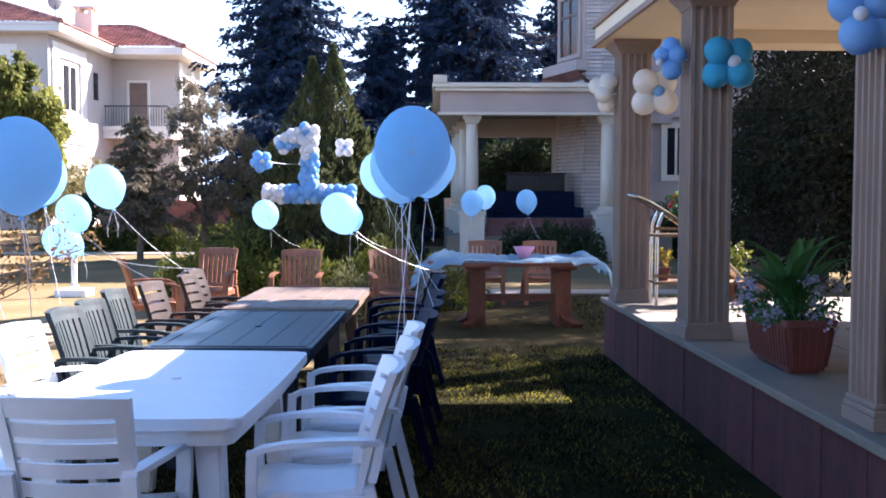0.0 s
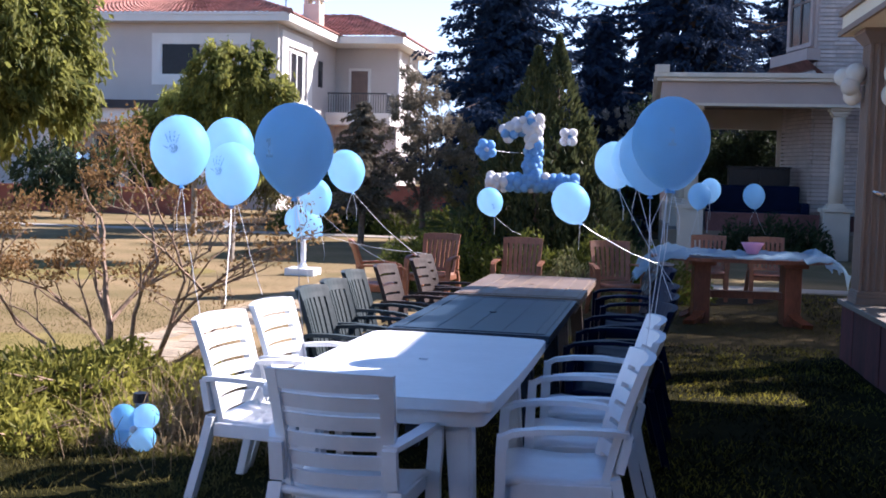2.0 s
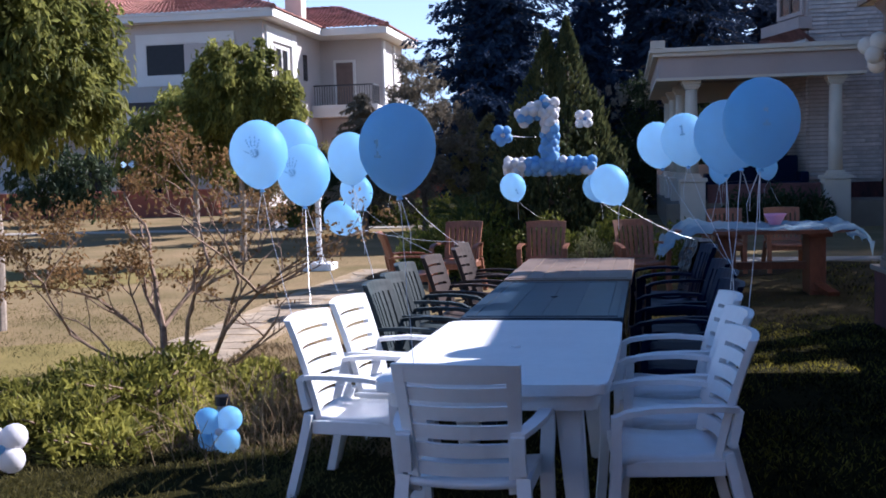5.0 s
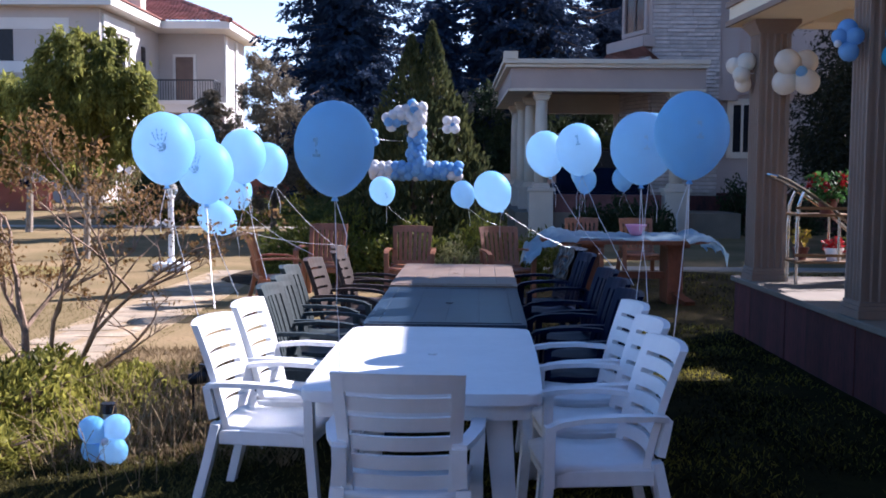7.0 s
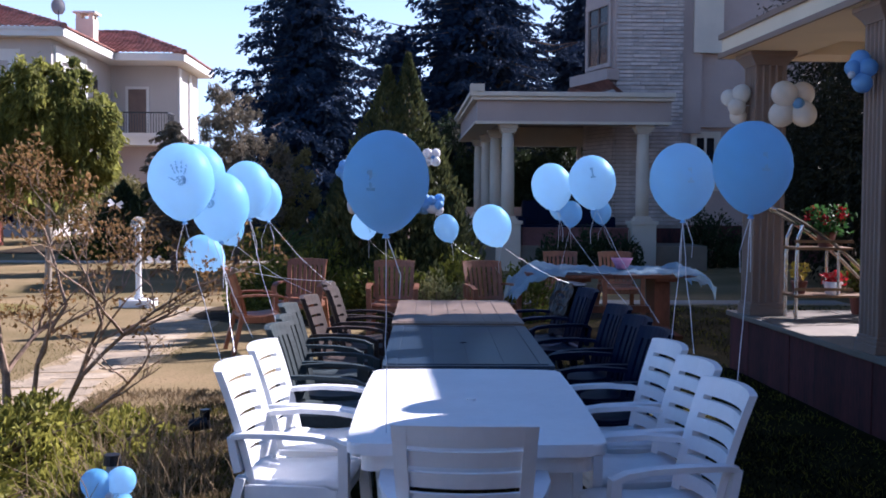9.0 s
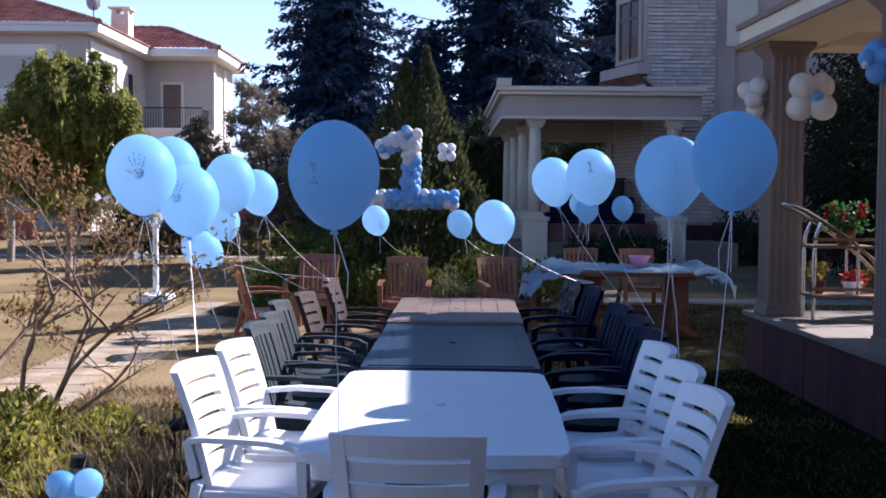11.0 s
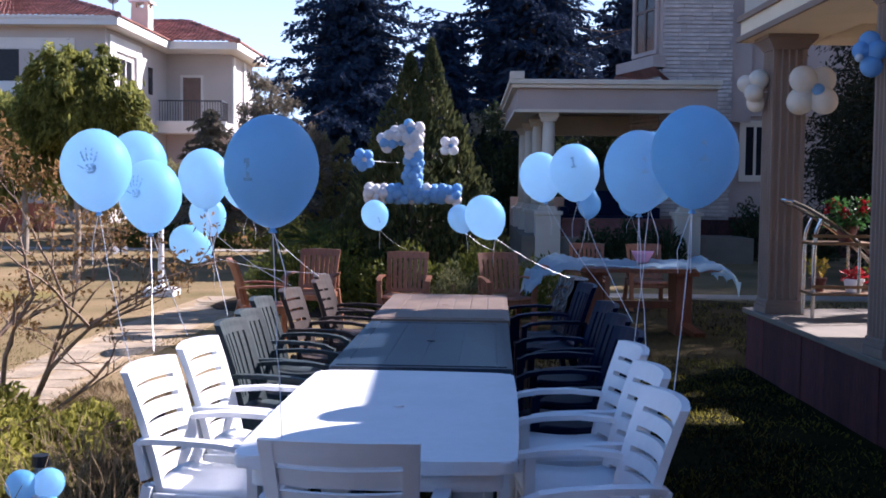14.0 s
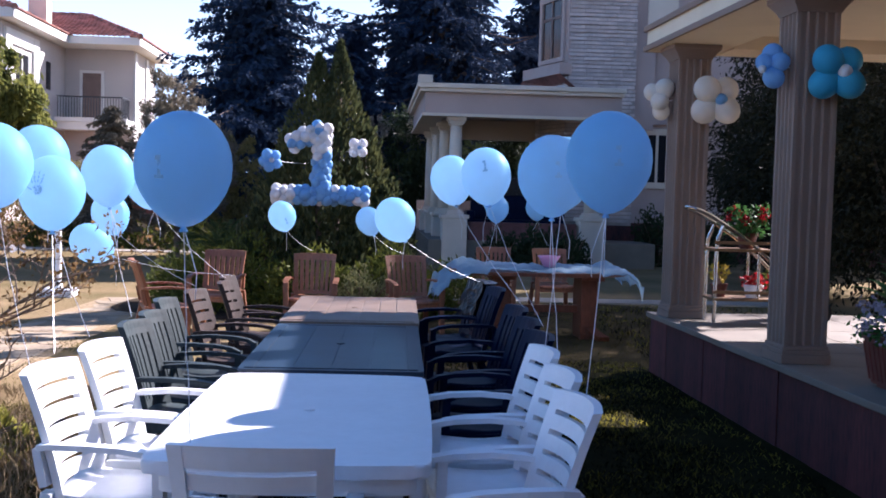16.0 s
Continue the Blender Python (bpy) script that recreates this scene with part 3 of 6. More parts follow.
# ---- party table ----
pt = thing("party_table", "oval reddish wooden table on two heavy panel legs", "table", pose(2.15, 8.15, 0, 0, 0, 2))
part("tabletop", prism(bmesh.new(), [(0.98 * math.copysign(abs(math.cos(a)) ** 0.7, math.cos(a)), 0.52 * math.copysign(abs(math.sin(a)) ** 0.8, math.sin(a))) for a in [2 * math.pi * k / 40 for k in range(40)]], 0.705, 0.745, 0.008), M_WOODSHADE, pt)
for x in (-0.42, 0.55):
    sg = -1 if x < 0 else 1
    part("panel_leg", boxes((x - 0.09, x + 0.09, -0.20, 0.20, 0.05, 0.70), bevel=0.01), M_WOODSHADE, pt)
    part("top_bearer", boxes((x - 0.13, x + 0.13, -0.35, 0.35, 0.655, 0.706), bevel=0.008), M_WOODSHADE, pt)
    bm = bmesh.new()
    for sy in (-1, 1):
        sweep(bm, [(x, sy * 0.15, 0.14), (x + sg * 0.05, sy * 0.25, 0.08), (x + sg * 0.14, sy * 0.34, 0.025)], 0.06, 0.03, (1, 0, 0))
    box(bm, x - 0.085, x + 0.085, -0.19, 0.19, 0.0, 0.06)
    part("foot", bm, M_WOODSHADE, pt)
part("stretcher", boxes((-0.42, 0.55, -0.03, 0.03, 0.28, 0.36), bevel=0.006), M_WOODSHADE, pt)


def cloth():
    """A crumpled thin sheet with drooping ends."""
    rng = random.Random(5)
    bm = bmesh.new()
    nx, ny = 60, 24
    g = []
    for i in range(nx + 1):
        row = []
        for j in range(ny + 1):
            x, y = -1.30 + 2.50 * i / nx, -0.56 + 1.12 * j / ny
            cr = 0.018 * abs(noise.noise(Vector((x * 5, y * 6, 1.3)))) + 0.022 * abs(noise.noise(Vector((x * 11, y * 9, 4.1))))
            edge = max(0, abs(x) - 0.80)
            puff = 0.05 * max(0, noise.noise(Vector((x * 2.6, y * 2.2, 7.7)))) * (1 - min(1, edge * 4))
            fold = noise.noise(Vector((y * 6, x * 2, 2)))
            if x < 0:
                bil = 0.03 * math.exp(-((x + 0.78) / 0.26) ** 2) * (0.45 + 0.55 * min(1, (y + 0.6)))
                z = 0.752 + cr * 2.4 + puff + bil - 0.18 * edge - 0.85 * edge * edge + edge * (0.22 * fold + 0.26 * noise.noise(Vector((x * 9, y * 8, 3.4))))
                xx = x + 0.55 * edge * edge + 0.20 * edge * fold
            else:
                lump = noise.noise(Vector((x * 9, y * 8, 6.2)))
                z = 0.752 + cr * 2.4 + puff - 0.72 * max(0, edge - 0.1) + 0.22 * min(edge, 0.1) + edge * (0.34 * lump - 0.16 * fold)
                xx = x - max(0, edge - 0.12) * 0.45 + 0.22 * edge * fold
            yf = max(0, -0.43 - y)
            z -= yf * 0.5 * (1 if abs(x) > 0.6 else 0.1)
            row.append(bm.verts.new((xx, y + 0.03 * noise.noise(Vector((x * 4, y, 9))), z)))
        g.append(row)
    for i in range(nx):
        for j in range(ny):
            bm.faces.new((g[i][j], g[i + 1][j], g[i + 1][j + 1], g[i][j + 1]))
    ob = part("party_cloth", bm, M_CLOTH, smooth=True)
    ob.matrix_world = pose(2.15, 8.15, 0, 0, 0, 2)
    sol = ob.modifiers.new("thickness", "SOLIDIFY")
    sol.thickness = 0.003
    return tagged(ob, "crumpled pale blue plastic cloth drooping over the table ends", "tablecloth")


M_CLOTH = latex("pale blue plastic sheet", (0.46, 0.65, 0.78), 0.5, 0.3)
cn_, cl_ = M_CLOTH.node_tree.nodes, M_CLOTH.node_tree.links
film_clear = cn_.new("ShaderNodeBsdfTransparent")
film_mix = cn_.new("ShaderNodeMixShader")
film_mix.inputs[0].default_value = 0.42
cl_.new(cn_["Material Output"].inputs[0].links[0].from_socket, film_mix.inputs[1])
cl_.new(film_clear.outputs[0], film_mix.inputs[2])
cl_.new(film_mix.outputs[0], cn_["Material Output"].inputs[0])
cloth()


def bowl(m):
    prof = [(0.05, 0.0), (0.06, 0.004), (0.11, 0.10), (0.125, 0.125), (0.118, 0.125), (0.10, 0.095), (0.05, 0.012)]
    bm = bmesh.new()
    n = 28
    rings = [[bm.verts.new((r * math.cos(2 * math.pi * k / n), r * math.sin(2 * math.pi * k / n), z)) for k in range(n)] for r, z in prof]
    for a, b in zip(rings, rings[1:]):
        for k in range(n):
            bm.faces.new((a[k], a[(k + 1) % n], b[(k + 1) % n], b[k]))
    bm.faces.new(rings[0][::-1])
    bm.faces.new(rings[-1])
    ob = part("bowl", bm, M_PINK, smooth=True)
    ob.matrix_world = m
    return tagged(ob, "pink plastic bowl on the party table", "bowl")


bowl(pose(2.27, 8.1, 0.78))

# ---- terrace ----
TER = pose(2.85, 5.88, 0, 0, 0, 1.7)
ter = thing("terrace", "terrace plinth clad in rose stone with a grey stone edge", "terrace", TER, kind="structure")
part("plinth_core", boxes((0.06, 9, -16, -0.06, 0, 0.50)), M_MORTAR, ter)
slab = boxes((0.0, 0.058, -0.478, -0.001, 0, 0.50))
first = part("cladding_slab", slab, M_PLINTH, ter)
for k in range(1, 33):
    o = new("cladding_slab", first.data)
    o.parent = ter
    o.matrix_local = pose(0.004 * math.sin(k * 2.3), -0.48 * k, 0)
for k in range(12):
    o = new("cladding_slab", first.data)
    o.parent = ter
    o.matrix_local = pose(0.53 + 0.48 * k, -0.058, 0, 0, 0, 90) @ pose(0, 0.47, 0)
part("edge_coping", boxes((-0.035, 0.30, -16, 0.035, 0.50, 0.545), bevel=0.006), M_STONE, ter)
cop = boxes((0.0, 0.592, 0.0, 0.592, 0.50, 0.541))
t0 = part("paving_tile", cop, M_STONE, ter)
t0.matrix_local = pose(0.304, -0.6, 0)
for i in range(8):
    for j in range(14):
        if i or j:
            o = new("paving_tile", t0.data)
            o.parent = ter
            o.matrix_local = pose(0.304 + 0.6 * i, -0.6 - 0.6 * j, 0.0008 * ((i * 7 + j * 3) % 3))
part("paving_bed", boxes((0.3, 9, -16, 0.03, 0.50, 0.53)), M_MORTAR, ter)


def fluted(hw, z0, z1, flutes=4, depth=0.016):
    """A square shaft whose faces carry shallow flutes."""
    out = []
    for side in range(4):
        a = side * math.pi / 2
        prof = [(-hw, -hw)]
        step = 2 * hw * 0.86 / flutes
        x = -hw * 0.86
        for k in range(flutes):
            prof += [(x + 0.12 * step, -hw), (x + 0.24 * step, -hw + depth), (x + 0.76 * step, -hw + depth), (x + 0.88 * step, -hw)]
            x += step
        for px, py in prof:
            out.append((px * math.cos(a) - py * math.sin(a), px * math.sin(a) + py * math.cos(a)))
    return prism(bmesh.new(), out, z0, z1)


def column(m, h):
    t = thing("fluted_column", "beige fluted square column with moulded base and capital", "column", m, "terrace columns")
    part("shaft", fluted(0.140, 0.10, h - 0.118), M_COLUMN, t)
    bm = bmesh.new()
    for hw, z0, z1 in ((0.163, 0, 0.06), (0.158, 0.06, 0.09), (0.150, 0.09, 0.115)):
        box(bm, -hw, hw, -hw, hw, z0, z1, 0.006)
    part("base", bm, M_COLUMN, t)
    bm = bmesh.new()
    for k in range(9):
        hw = 0.146 + 0.052 * (1 - math.cos(math.pi / 2 * (k + 1) / 9)) ** 0.8
        box(bm, -hw, hw, -hw, hw, h - 0.12 + k * 0.009, h - 0.12 + (k + 1) * 0.009)
    box(bm, -0.208, 0.208, -0.208, 0.208, h - 0.039, h, 0.006)
    part("capital", bm, M_COLUMN, t)
    return t


col = column(TER @ pose(0.17, -0.33, 0.545), 2.33)
for xx, yy in ((0.15, -2.78), (0.20, -5.56), (0.20, -8.3)):
    copy_thing(col, TER @ pose(xx, yy, 0.545))


def setting(name, bm, material, label, category, m=None):
    ob = part(name, bm, material)
    if m:
        ob.matrix_world = m
    return tagged(ob, label, category, kind="structure")


setting("terrace_beam", boxes((-0.10, 0.52, -16, 0.08, 2.875, 3.10), (-0.06, 0.5, -16, 0.04, 3.10, 3.13), bevel=0.008), M_CREAM, "cream rendered beam over the terrace columns", "beam", TER)
setting("terrace_end_beam", boxes((0.52, 9, -0.42, 0.06, 2.86, 2.99)), M_CREAM, "cream rendered beam across the end of the terrace", "beam", TER)
setting("beam_trim", boxes((-0.128, -0.101, -16, 0.108, 2.875, 2.925), (-0.101, 0.55, 0.081, 0.108, 2.875, 2.925), (-0.128, -0.101, -16, 0.108, 3.05, 3.10), (-0.101, 0.55, 0.081, 0.108, 3.05, 3.10), bevel=0.005), M_COLUMN, "beige moulding along the terrace beam", "trim", TER)
setting("terrace_ceiling", boxes((0.5, 9, -16, 0.06, 2.98, 3.12)), M_CREAM, "cream plaster terrace ceiling", "ceiling", TER)
setting("wall_house", boxes((5.6, 6.0, -16, -3.2, 0.5, 2.99)), M_CREAM, "cream rendered house wall at the back of the terrace", "wall", TER)
# Unseen block; corner and height are set by the shade it must cast.
setting("wall_upper_unseen", boxes((4.8, 9, -16, -0.19, 3.12, 9.4)), M_CREAM, "unseen cream upper storey block, added to cast shade on the near table", "wall", TER)
# Unseen wall added at the rear: blocks low sky, returns warm light.
setting("wall_rear_unseen", boxes((-10, 9, -16.4, -16, 0, 4.2)), M_VILLA, "unseen plain wall closing the yard, added to block sky and bounce warm light", "wall", TER)


# ---- planter with flowers ----
def planter(m):
    t = thing("planter", "brown ribbed plastic trough with lilac flowers and a broad-leaved plant", "planter", m)
    bm = bmesh.new()
    def ring(hx, hy, z):
        return [bm.verts.new((x, y, z)) for x, y in rounded([(-hx, -hy), (hx, -hy), (hx, hy), (-hx, hy)], 0.03, 3)]
    rs = [ring(0.10, 0.33, 0.02), ring(0.135, 0.37, 0.26), ring(0.15, 0.385, 0.265), ring(0.15, 0.385, 0.30), ring(0.13, 0.365, 0.30), ring(0.125, 0.36, 0.25)]
    n = len(rs[0])
    for a, b in zip(rs, rs[1:]):
        for k in range(n):
            bm.faces.new((a[k], a[(k + 1) % n], b[(k + 1) % n], b[k]))
    bm.faces.new(rs[0][::-1])
    part("trough", bm, M_TERRACOTTA, t)
    for sy in (-1, 1):
        part("foot", boxes((-0.08, 0.08, sy * 0.22 - 0.06, sy * 0.22 + 0.06, 0, 0.022)), M_TERRACOTTA, t)
    bm = bmesh.new()
    for k in range(14):
        y = -0.32 + k * 0.049
        for sx in (-1, 1):
            sweep(bm, [(sx * 0.106, y, 0.04), (sx * 0.135, y * 1.1, 0.25)], 0.006, 0.004, (0, 1, 0))
    for k in range(5):
        x = -0.08 + k * 0.04
        sweep(bm, [(x, -0.338, 0.04), (x * 1.2, -0.372, 0.25)], 0.006, 0.004, (1, 0, 0))
    part("rib", bm, M_TERRACOTTA, t)
    part("soil", boxes((-0.12, 0.12, -0.35, 0.35, 0.22, 0.262)), M_SOIL, t)
    rng = np.random.default_rng(11)
    # broad leaves arch out of the middle
    bm = bmesh.new()
    for k in range(22):
        a = rng.uniform(0, 2 * math.pi)
        y0 = rng.uniform(-0.18, 0.12)
        l, up = rng.uniform(0.32, 0.56), rng.uniform(0.30, 0.58)
        w = rng.uniform(0.03, 0.055)
        d = Vector((math.cos(a), math.sin(a), 0))
        s = Vector((-math.sin(a), math.cos(a), 0))
        prev = None
        for i in range(7):
            q = i / 6
            p = Vector((0, y0, 0.25)) + d * l * q * (0.35 + 0.5 * q) + Vector((0, 0, up * (1.6 * q - 0.75 * q * q)))
            hw = w * math.sin(math.pi * min(1, 0.08 + q * 0.95)) + 0.002
            cur = [bm.verts.new(p - s * hw + Vector((0, 0, hw * 0.4))), bm.verts.new(p), bm.verts.new(p + s * hw + Vector((0, 0, hw * 0.4)))]
            if prev:
                bm.faces.new((prev[0], prev[1], cur[1], cur[0]))
                bm.faces.new((prev[1], prev[2], cur[2], cur[1]))
            prev = cur
    part("foliage", bm, M_PLANT, t, "broad arching green leaves")
    c, d = [], []
    for k in range(26):
        o = np.array([rng.uniform(-0.26, 0.24), rng.uniform(-0.42, 0.42), rng.uniform(0.27, 0.50)])
        for i in range(26):
            c.append(o + rng.normal(size=3) * 0.026)
            d.append(rng.normal(size=3))
    leaves("blossom", c, d, 0.026, 0.024, M_LILAC, t, "pale lilac blossom clusters", 5)
    c = np.stack([rng.uniform(-0.22, 0.22, 500), rng.uniform(-0.38, 0.38, 500), rng.uniform(0.25, 0.42, 500)], 1)
    tagged(leaves("small_leaf", c, rand_dirs(rng, 500), 0.05, 0.025, M_PLANT, t, seed=6), kind="stuff")
    return t


planter(TER @ pose(0.30, -3.99, 0.545, 0, 0, -1))


# ---- plant trolley ----
def trolley(m):
    t = thing("plant_trolley", "curved steel plant trolley with wooden shelves and wheels", "plant stand", m)
    for y in (-0.14, 0.14):
        bm = bmesh.new()
        pts = [(-0.24, y, 0.945), (-0.14, y, 0.905), (0.0, y, 0.825), (0.14, y, 0.735), (0.27, y, 0.64), (0.42, y, 0.51), (0.56, y, 0.37), (0.70, y, 0.22), (0.80, y, 0.115)]
        tube(bm, pts, 0.017, 8)
        part("curved_rail", bm, M_STEEL, t)
        bm = bmesh.new()
        tube(bm, [(-0.06, y, 0.0), (-0.06, y, 0.55), (-0.05, y, 0.70), (-0.01, y, 0.81)], 0.016, 8)
        part("post", bm, M_STEEL, t)
        bm = bmesh.new()
        tube(bm, [(0.30, y, 0.19), (0.30, y, 0.62)], 0.013, 8)
        part("upright", bm, M_STEEL, t)
    bm = bmesh.new()
    tube(bm, [(-0.24, -0.14, 0.945), (-0.275, -0.09, 0.955), (-0.285, 0.0, 0.96), (-0.275, 0.09, 0.955), (-0.24, 0.14, 0.945)], 0.014, 8)
    part("handle", bm, M_STEEL, t)
    for z in (0.19, 0.60):
        sh = part("shelf", boxes((-0.08, 0.74 if z < 0.3 else 0.42, -0.16, 0.16, z, z + 0.022), bevel=0.004), M_PLANKSHELF, t)
        part("shelf_edge", boxes((-0.08, 0.42, -0.165, -0.15, z + 0.06, z + 0.085)), M_PLANKSHELF, t)
    for y in (-0.17, 0.17):
        bm = bmesh.new()
        cyl(bm, (0.80, y - 0.012, 0.115), (0.80, y + 0.012, 0.115), 0.115, 0.115, 24)
        w = part("wheel", bm, M_BLACKPL, t)
        bm = bmesh.new()
        cyl(bm, (0.80, y - 0.015, 0.115), (0.80, y + 0.015, 0.115), 0.085, 0.085, 20)
        part("wheel_disc", bm, M_PLANKSHELF, w)
    return t


TR = TER @ pose(0.36, -0.68, 0.545, 0, 0, -3)
trolley(TR)


def pot_plant(m, r, h, leafm, n, spread, height, label, petal=None, pot=None, seed=3):
    t = thing("potted_plant", label, "potted plant", m)
    bm = bmesh.new()
    k = 18
    prof = [(r * 0.72, 0), (r * 0.95, h * 0.8), (r * 1.05, h * 0.8), (r * 1.05, h), (r * 0.92, h), (r * 0.9, h * 0.82)]
    rings = [[bm.verts.new((q * math.cos(2 * math.pi * i / k), q * math.sin(2 * math.pi * i / k), z)) for i in range(k)] for q, z in prof]
    for a, b in zip(rings, rings[1:]):
        for i in range(k):
            bm.faces.new((a[i], a[(i + 1) % k], b[(i + 1) % k], b[i]))
    bm.faces.new(rings[0][::-1])
    bm.faces.new(rings[-1])
    part("pot", bm, pot or M_TERRACOTTA, t, smooth=False)
    rng = np.random.default_rng(seed)
    bm = bmesh.new()
    tips = []
    for i in range(9):
        a = rng.uniform(0, 6.28)
        e = Vector((math.cos(a) * spread * rng.uniform(0.3, 1), math.sin(a) * spread * rng.uniform(0.3, 1), h + height * rng.uniform(0.5, 1)))
        tube(bm, [(0, 0, h * 0.8), (e.x * 0.4, e.y * 0.4, h + height * 0.4), e], [0.006, 0.005, 0.003], 5)
        tips.append(np.array(e))
    part("stem", bm, M_TWIG, t)
    c = np.array([tips[rng.integers(0, 9)] * rng.uniform(0.5, 1.05) + rng.normal(size=3) * spread * 0.3 for _ in range(n)])
    c[:, 2] = np.maximum(c[:, 2], h * 0.85)
    leaves("foliage", c, rand_dirs(rng, n), 0.055, 0.036, leafm, t, seed=seed)
    if petal:
        c = np.array([tips[i % 9] + rng.normal(size=3) * 0.018 for i in range(120)])
        leaves("blossom", c, rand_dirs(rng, 120), 0.035, 0.03, petal, t, seed=seed + 1)
    return t


pot_plant(TR @ pose(0.24, 0.0, 0.622), 0.085, 0.13, M_PLANT, 260, 0.16, 0.20, "green plant with red blooms in a brown pot on the trolley", M_REDFLOWER, seed=4)
pot_plant(TR @ pose(0.02, 0.02, 0.212), 0.07, 0.11, M_YELLOWLEAF, 70, 0.10, 0.22, "thin yellow-leaved plant in a brown pot on the trolley", seed=8)
pot_plant(TR @ pose(0.30, -0.02, 0.212), 0.08, 0.11, M_REDFLOWER, 90, 0.08, 0.06, "low red-leaved plant in a white pot on the trolley", pot=M_WHITE, seed=9)
pot_plant(TER @ pose(1.08, -0.36, 0.545), 0.11, 0.2, M_HEDGE, 420, 0.14, 0.30, "bushy yellow-green plant in a brown pot on the terrace", seed=12)
board = part("easel_board", boxes((-0.015, 0.015, -0.02, 0.02, 0, 0.62), bevel=0.003), M_TRIM)
board.matrix_world = TER @ pose(1.55, -2.3, 0.545, 0, 8, 0)
tagged(board, "thin white post leaning on the terrace floor", "post")


# ---- balloons ----
def balloon_shape(r, stretch=1.13, n=24, rings=14):
    bm = bmesh.new()
    rows = []
    for i in range(1, rings):
        a = math.pi * i / rings
        z = math.cos(a)
        q = math.sin(a)
        zz = z * stretch * (1.0 if z > 0 else 1.12)
        q *= 1.0 if z > -0.3 else 1.0 - 0.16 * ((-0.3 - z) / 0.7)
        rows.append([bm.verts.new((r * q * math.cos(2 * math.pi * k / n), r * q * math.sin(2 * math.pi * k / n), r * zz)) for k in range(n)])
    top = bm.verts.new((0, 0, r * stretch))
    low = bm.verts.new((0, 0, -r * stretch * 1.13))
    for k in range(n):
        bm.faces.new((top, rows[0][k], rows[0][(k + 1) % n]))
        bm.faces.new((low, rows[-1][(k + 1) % n], rows[-1][k]))
    for a, b in zip(rows, rows[1:]):
        for k in range(n):
            bm.faces.new((a[k], b[k], b[(k + 1) % n], a[(k + 1) % n]))
    return bm


def print_patch(bm, r, stretch, az, rows):
    """Small raised marks on the balloon's skin: rows of (across, up, width, height)."""
    for du, dv, w, h in rows:
        vs = []
        for sx, sy in ((-1, -1), (1, -1), (1, 1), (-1, 1)):
            a, e = az + (du + sx * w / 2), dv + sy * h / 2
            q = math.cos(e)
            vs.append(bm.verts.new((1.006 * r * q * math.cos(a), 1.006 * r * q * math.sin(a), 1.006 * r * stretch * math.sin(e))))
        bm.faces.new(vs)
    return bm


def helium(x, y, z, tie, r=0.15, material=None, printed=None, seed=0, tails=1, label="light blue helium balloon floating on a white ribbon"):
    t = thing("helium_balloon", label, "balloon", pose(x, y, z), "helium balloons")
    rng = random.Random(seed)
    tie = Vector(tie) - Vector((x, y, z))
    lean = Vector((0, 0, -1)).rotation_difference(Vector((tie.x * 0.35, tie.y * 0.35, tie.z)).normalized()).to_matrix().to_4x4()
    body = part("skin", balloon_shape(r), material or M_BLUE, t, smooth=True)
    body.matrix_local = lean
    low = lean @ Vector((0, 0, -r * 1.27))
    kn = part("knot", cyl(bmesh.new(), lean @ Vector((0, 0, -r * 1.23)), lean @ Vector((0, 0, -r * 1.36)), r * 0.035, r * 0.10, 8), material or M_BLUE, t)
    if printed:
        pb = part("print", print_patch(bmesh.new(), r, 1.13, printed[0], printed[1]), printed[2], body)
    bm = bmesh.new()
    pts = []
    for k in range(9):
        q = k / 8
        p = low.lerp(tie, q)
        p += Vector((rng.uniform(-1, 1), rng.uniform(-1, 1), 0)) * 0.004 * math.sin(math.pi * q)
        p.z -= 0.03 * math.sin(math.pi * q)
        pts.append(p)
    tube(bm, pts, 0.0017, 5)
    for s in range(tails):
        d = Vector((rng.uniform(-1, 1), rng.uniform(-1, 1), 0)) * 0.05
        tube(bm, [low, low + d * 0.6 + Vector((0, 0, -0.06)), low + d * 1.3 + Vector((0, 0, -0.14)), low + d * 1.2 + Vector((0, 0, -0.22))], [0.0018, 0.0018, 0.0016, 0.0014], 5)
    part("ribbon", bm, M_RIBBON, t)
    return t


def hand_marks(seed):
    """Speckled dabs in the shape of a palm with four strokes over it and one beside it."""
    rr = random.Random(seed)
    out = []
    for k in range(70):
        a, q = rr.uniform(0, 6.28), rr.uniform(0, 1) ** 0.5
        out.append((0.02 + 0.15 * q * math.cos(a), -0.14 + 0.13 * q * math.sin(a), rr.uniform(0.015, 0.05), rr.uniform(0.012, 0.035)))
    for x0, z0, dx, dz in ((-0.13, 0.04, -0.12, 0.26), (-0.05, 0.07, -0.06, 0.32), (0.05, 0.07, 0.02, 0.31), (0.13, 0.03, 0.09, 0.24), (-0.18, -0.12, -0.16, 0.10)):
        for k in range(16):
            q = rr.uniform(0, 1)
            out.append((x0 + dx * q + rr.uniform(-0.015, 0.015), z0 + dz * q, rr.uniform(0.02, 0.045), rr.uniform(0.015, 0.04)))
    return out


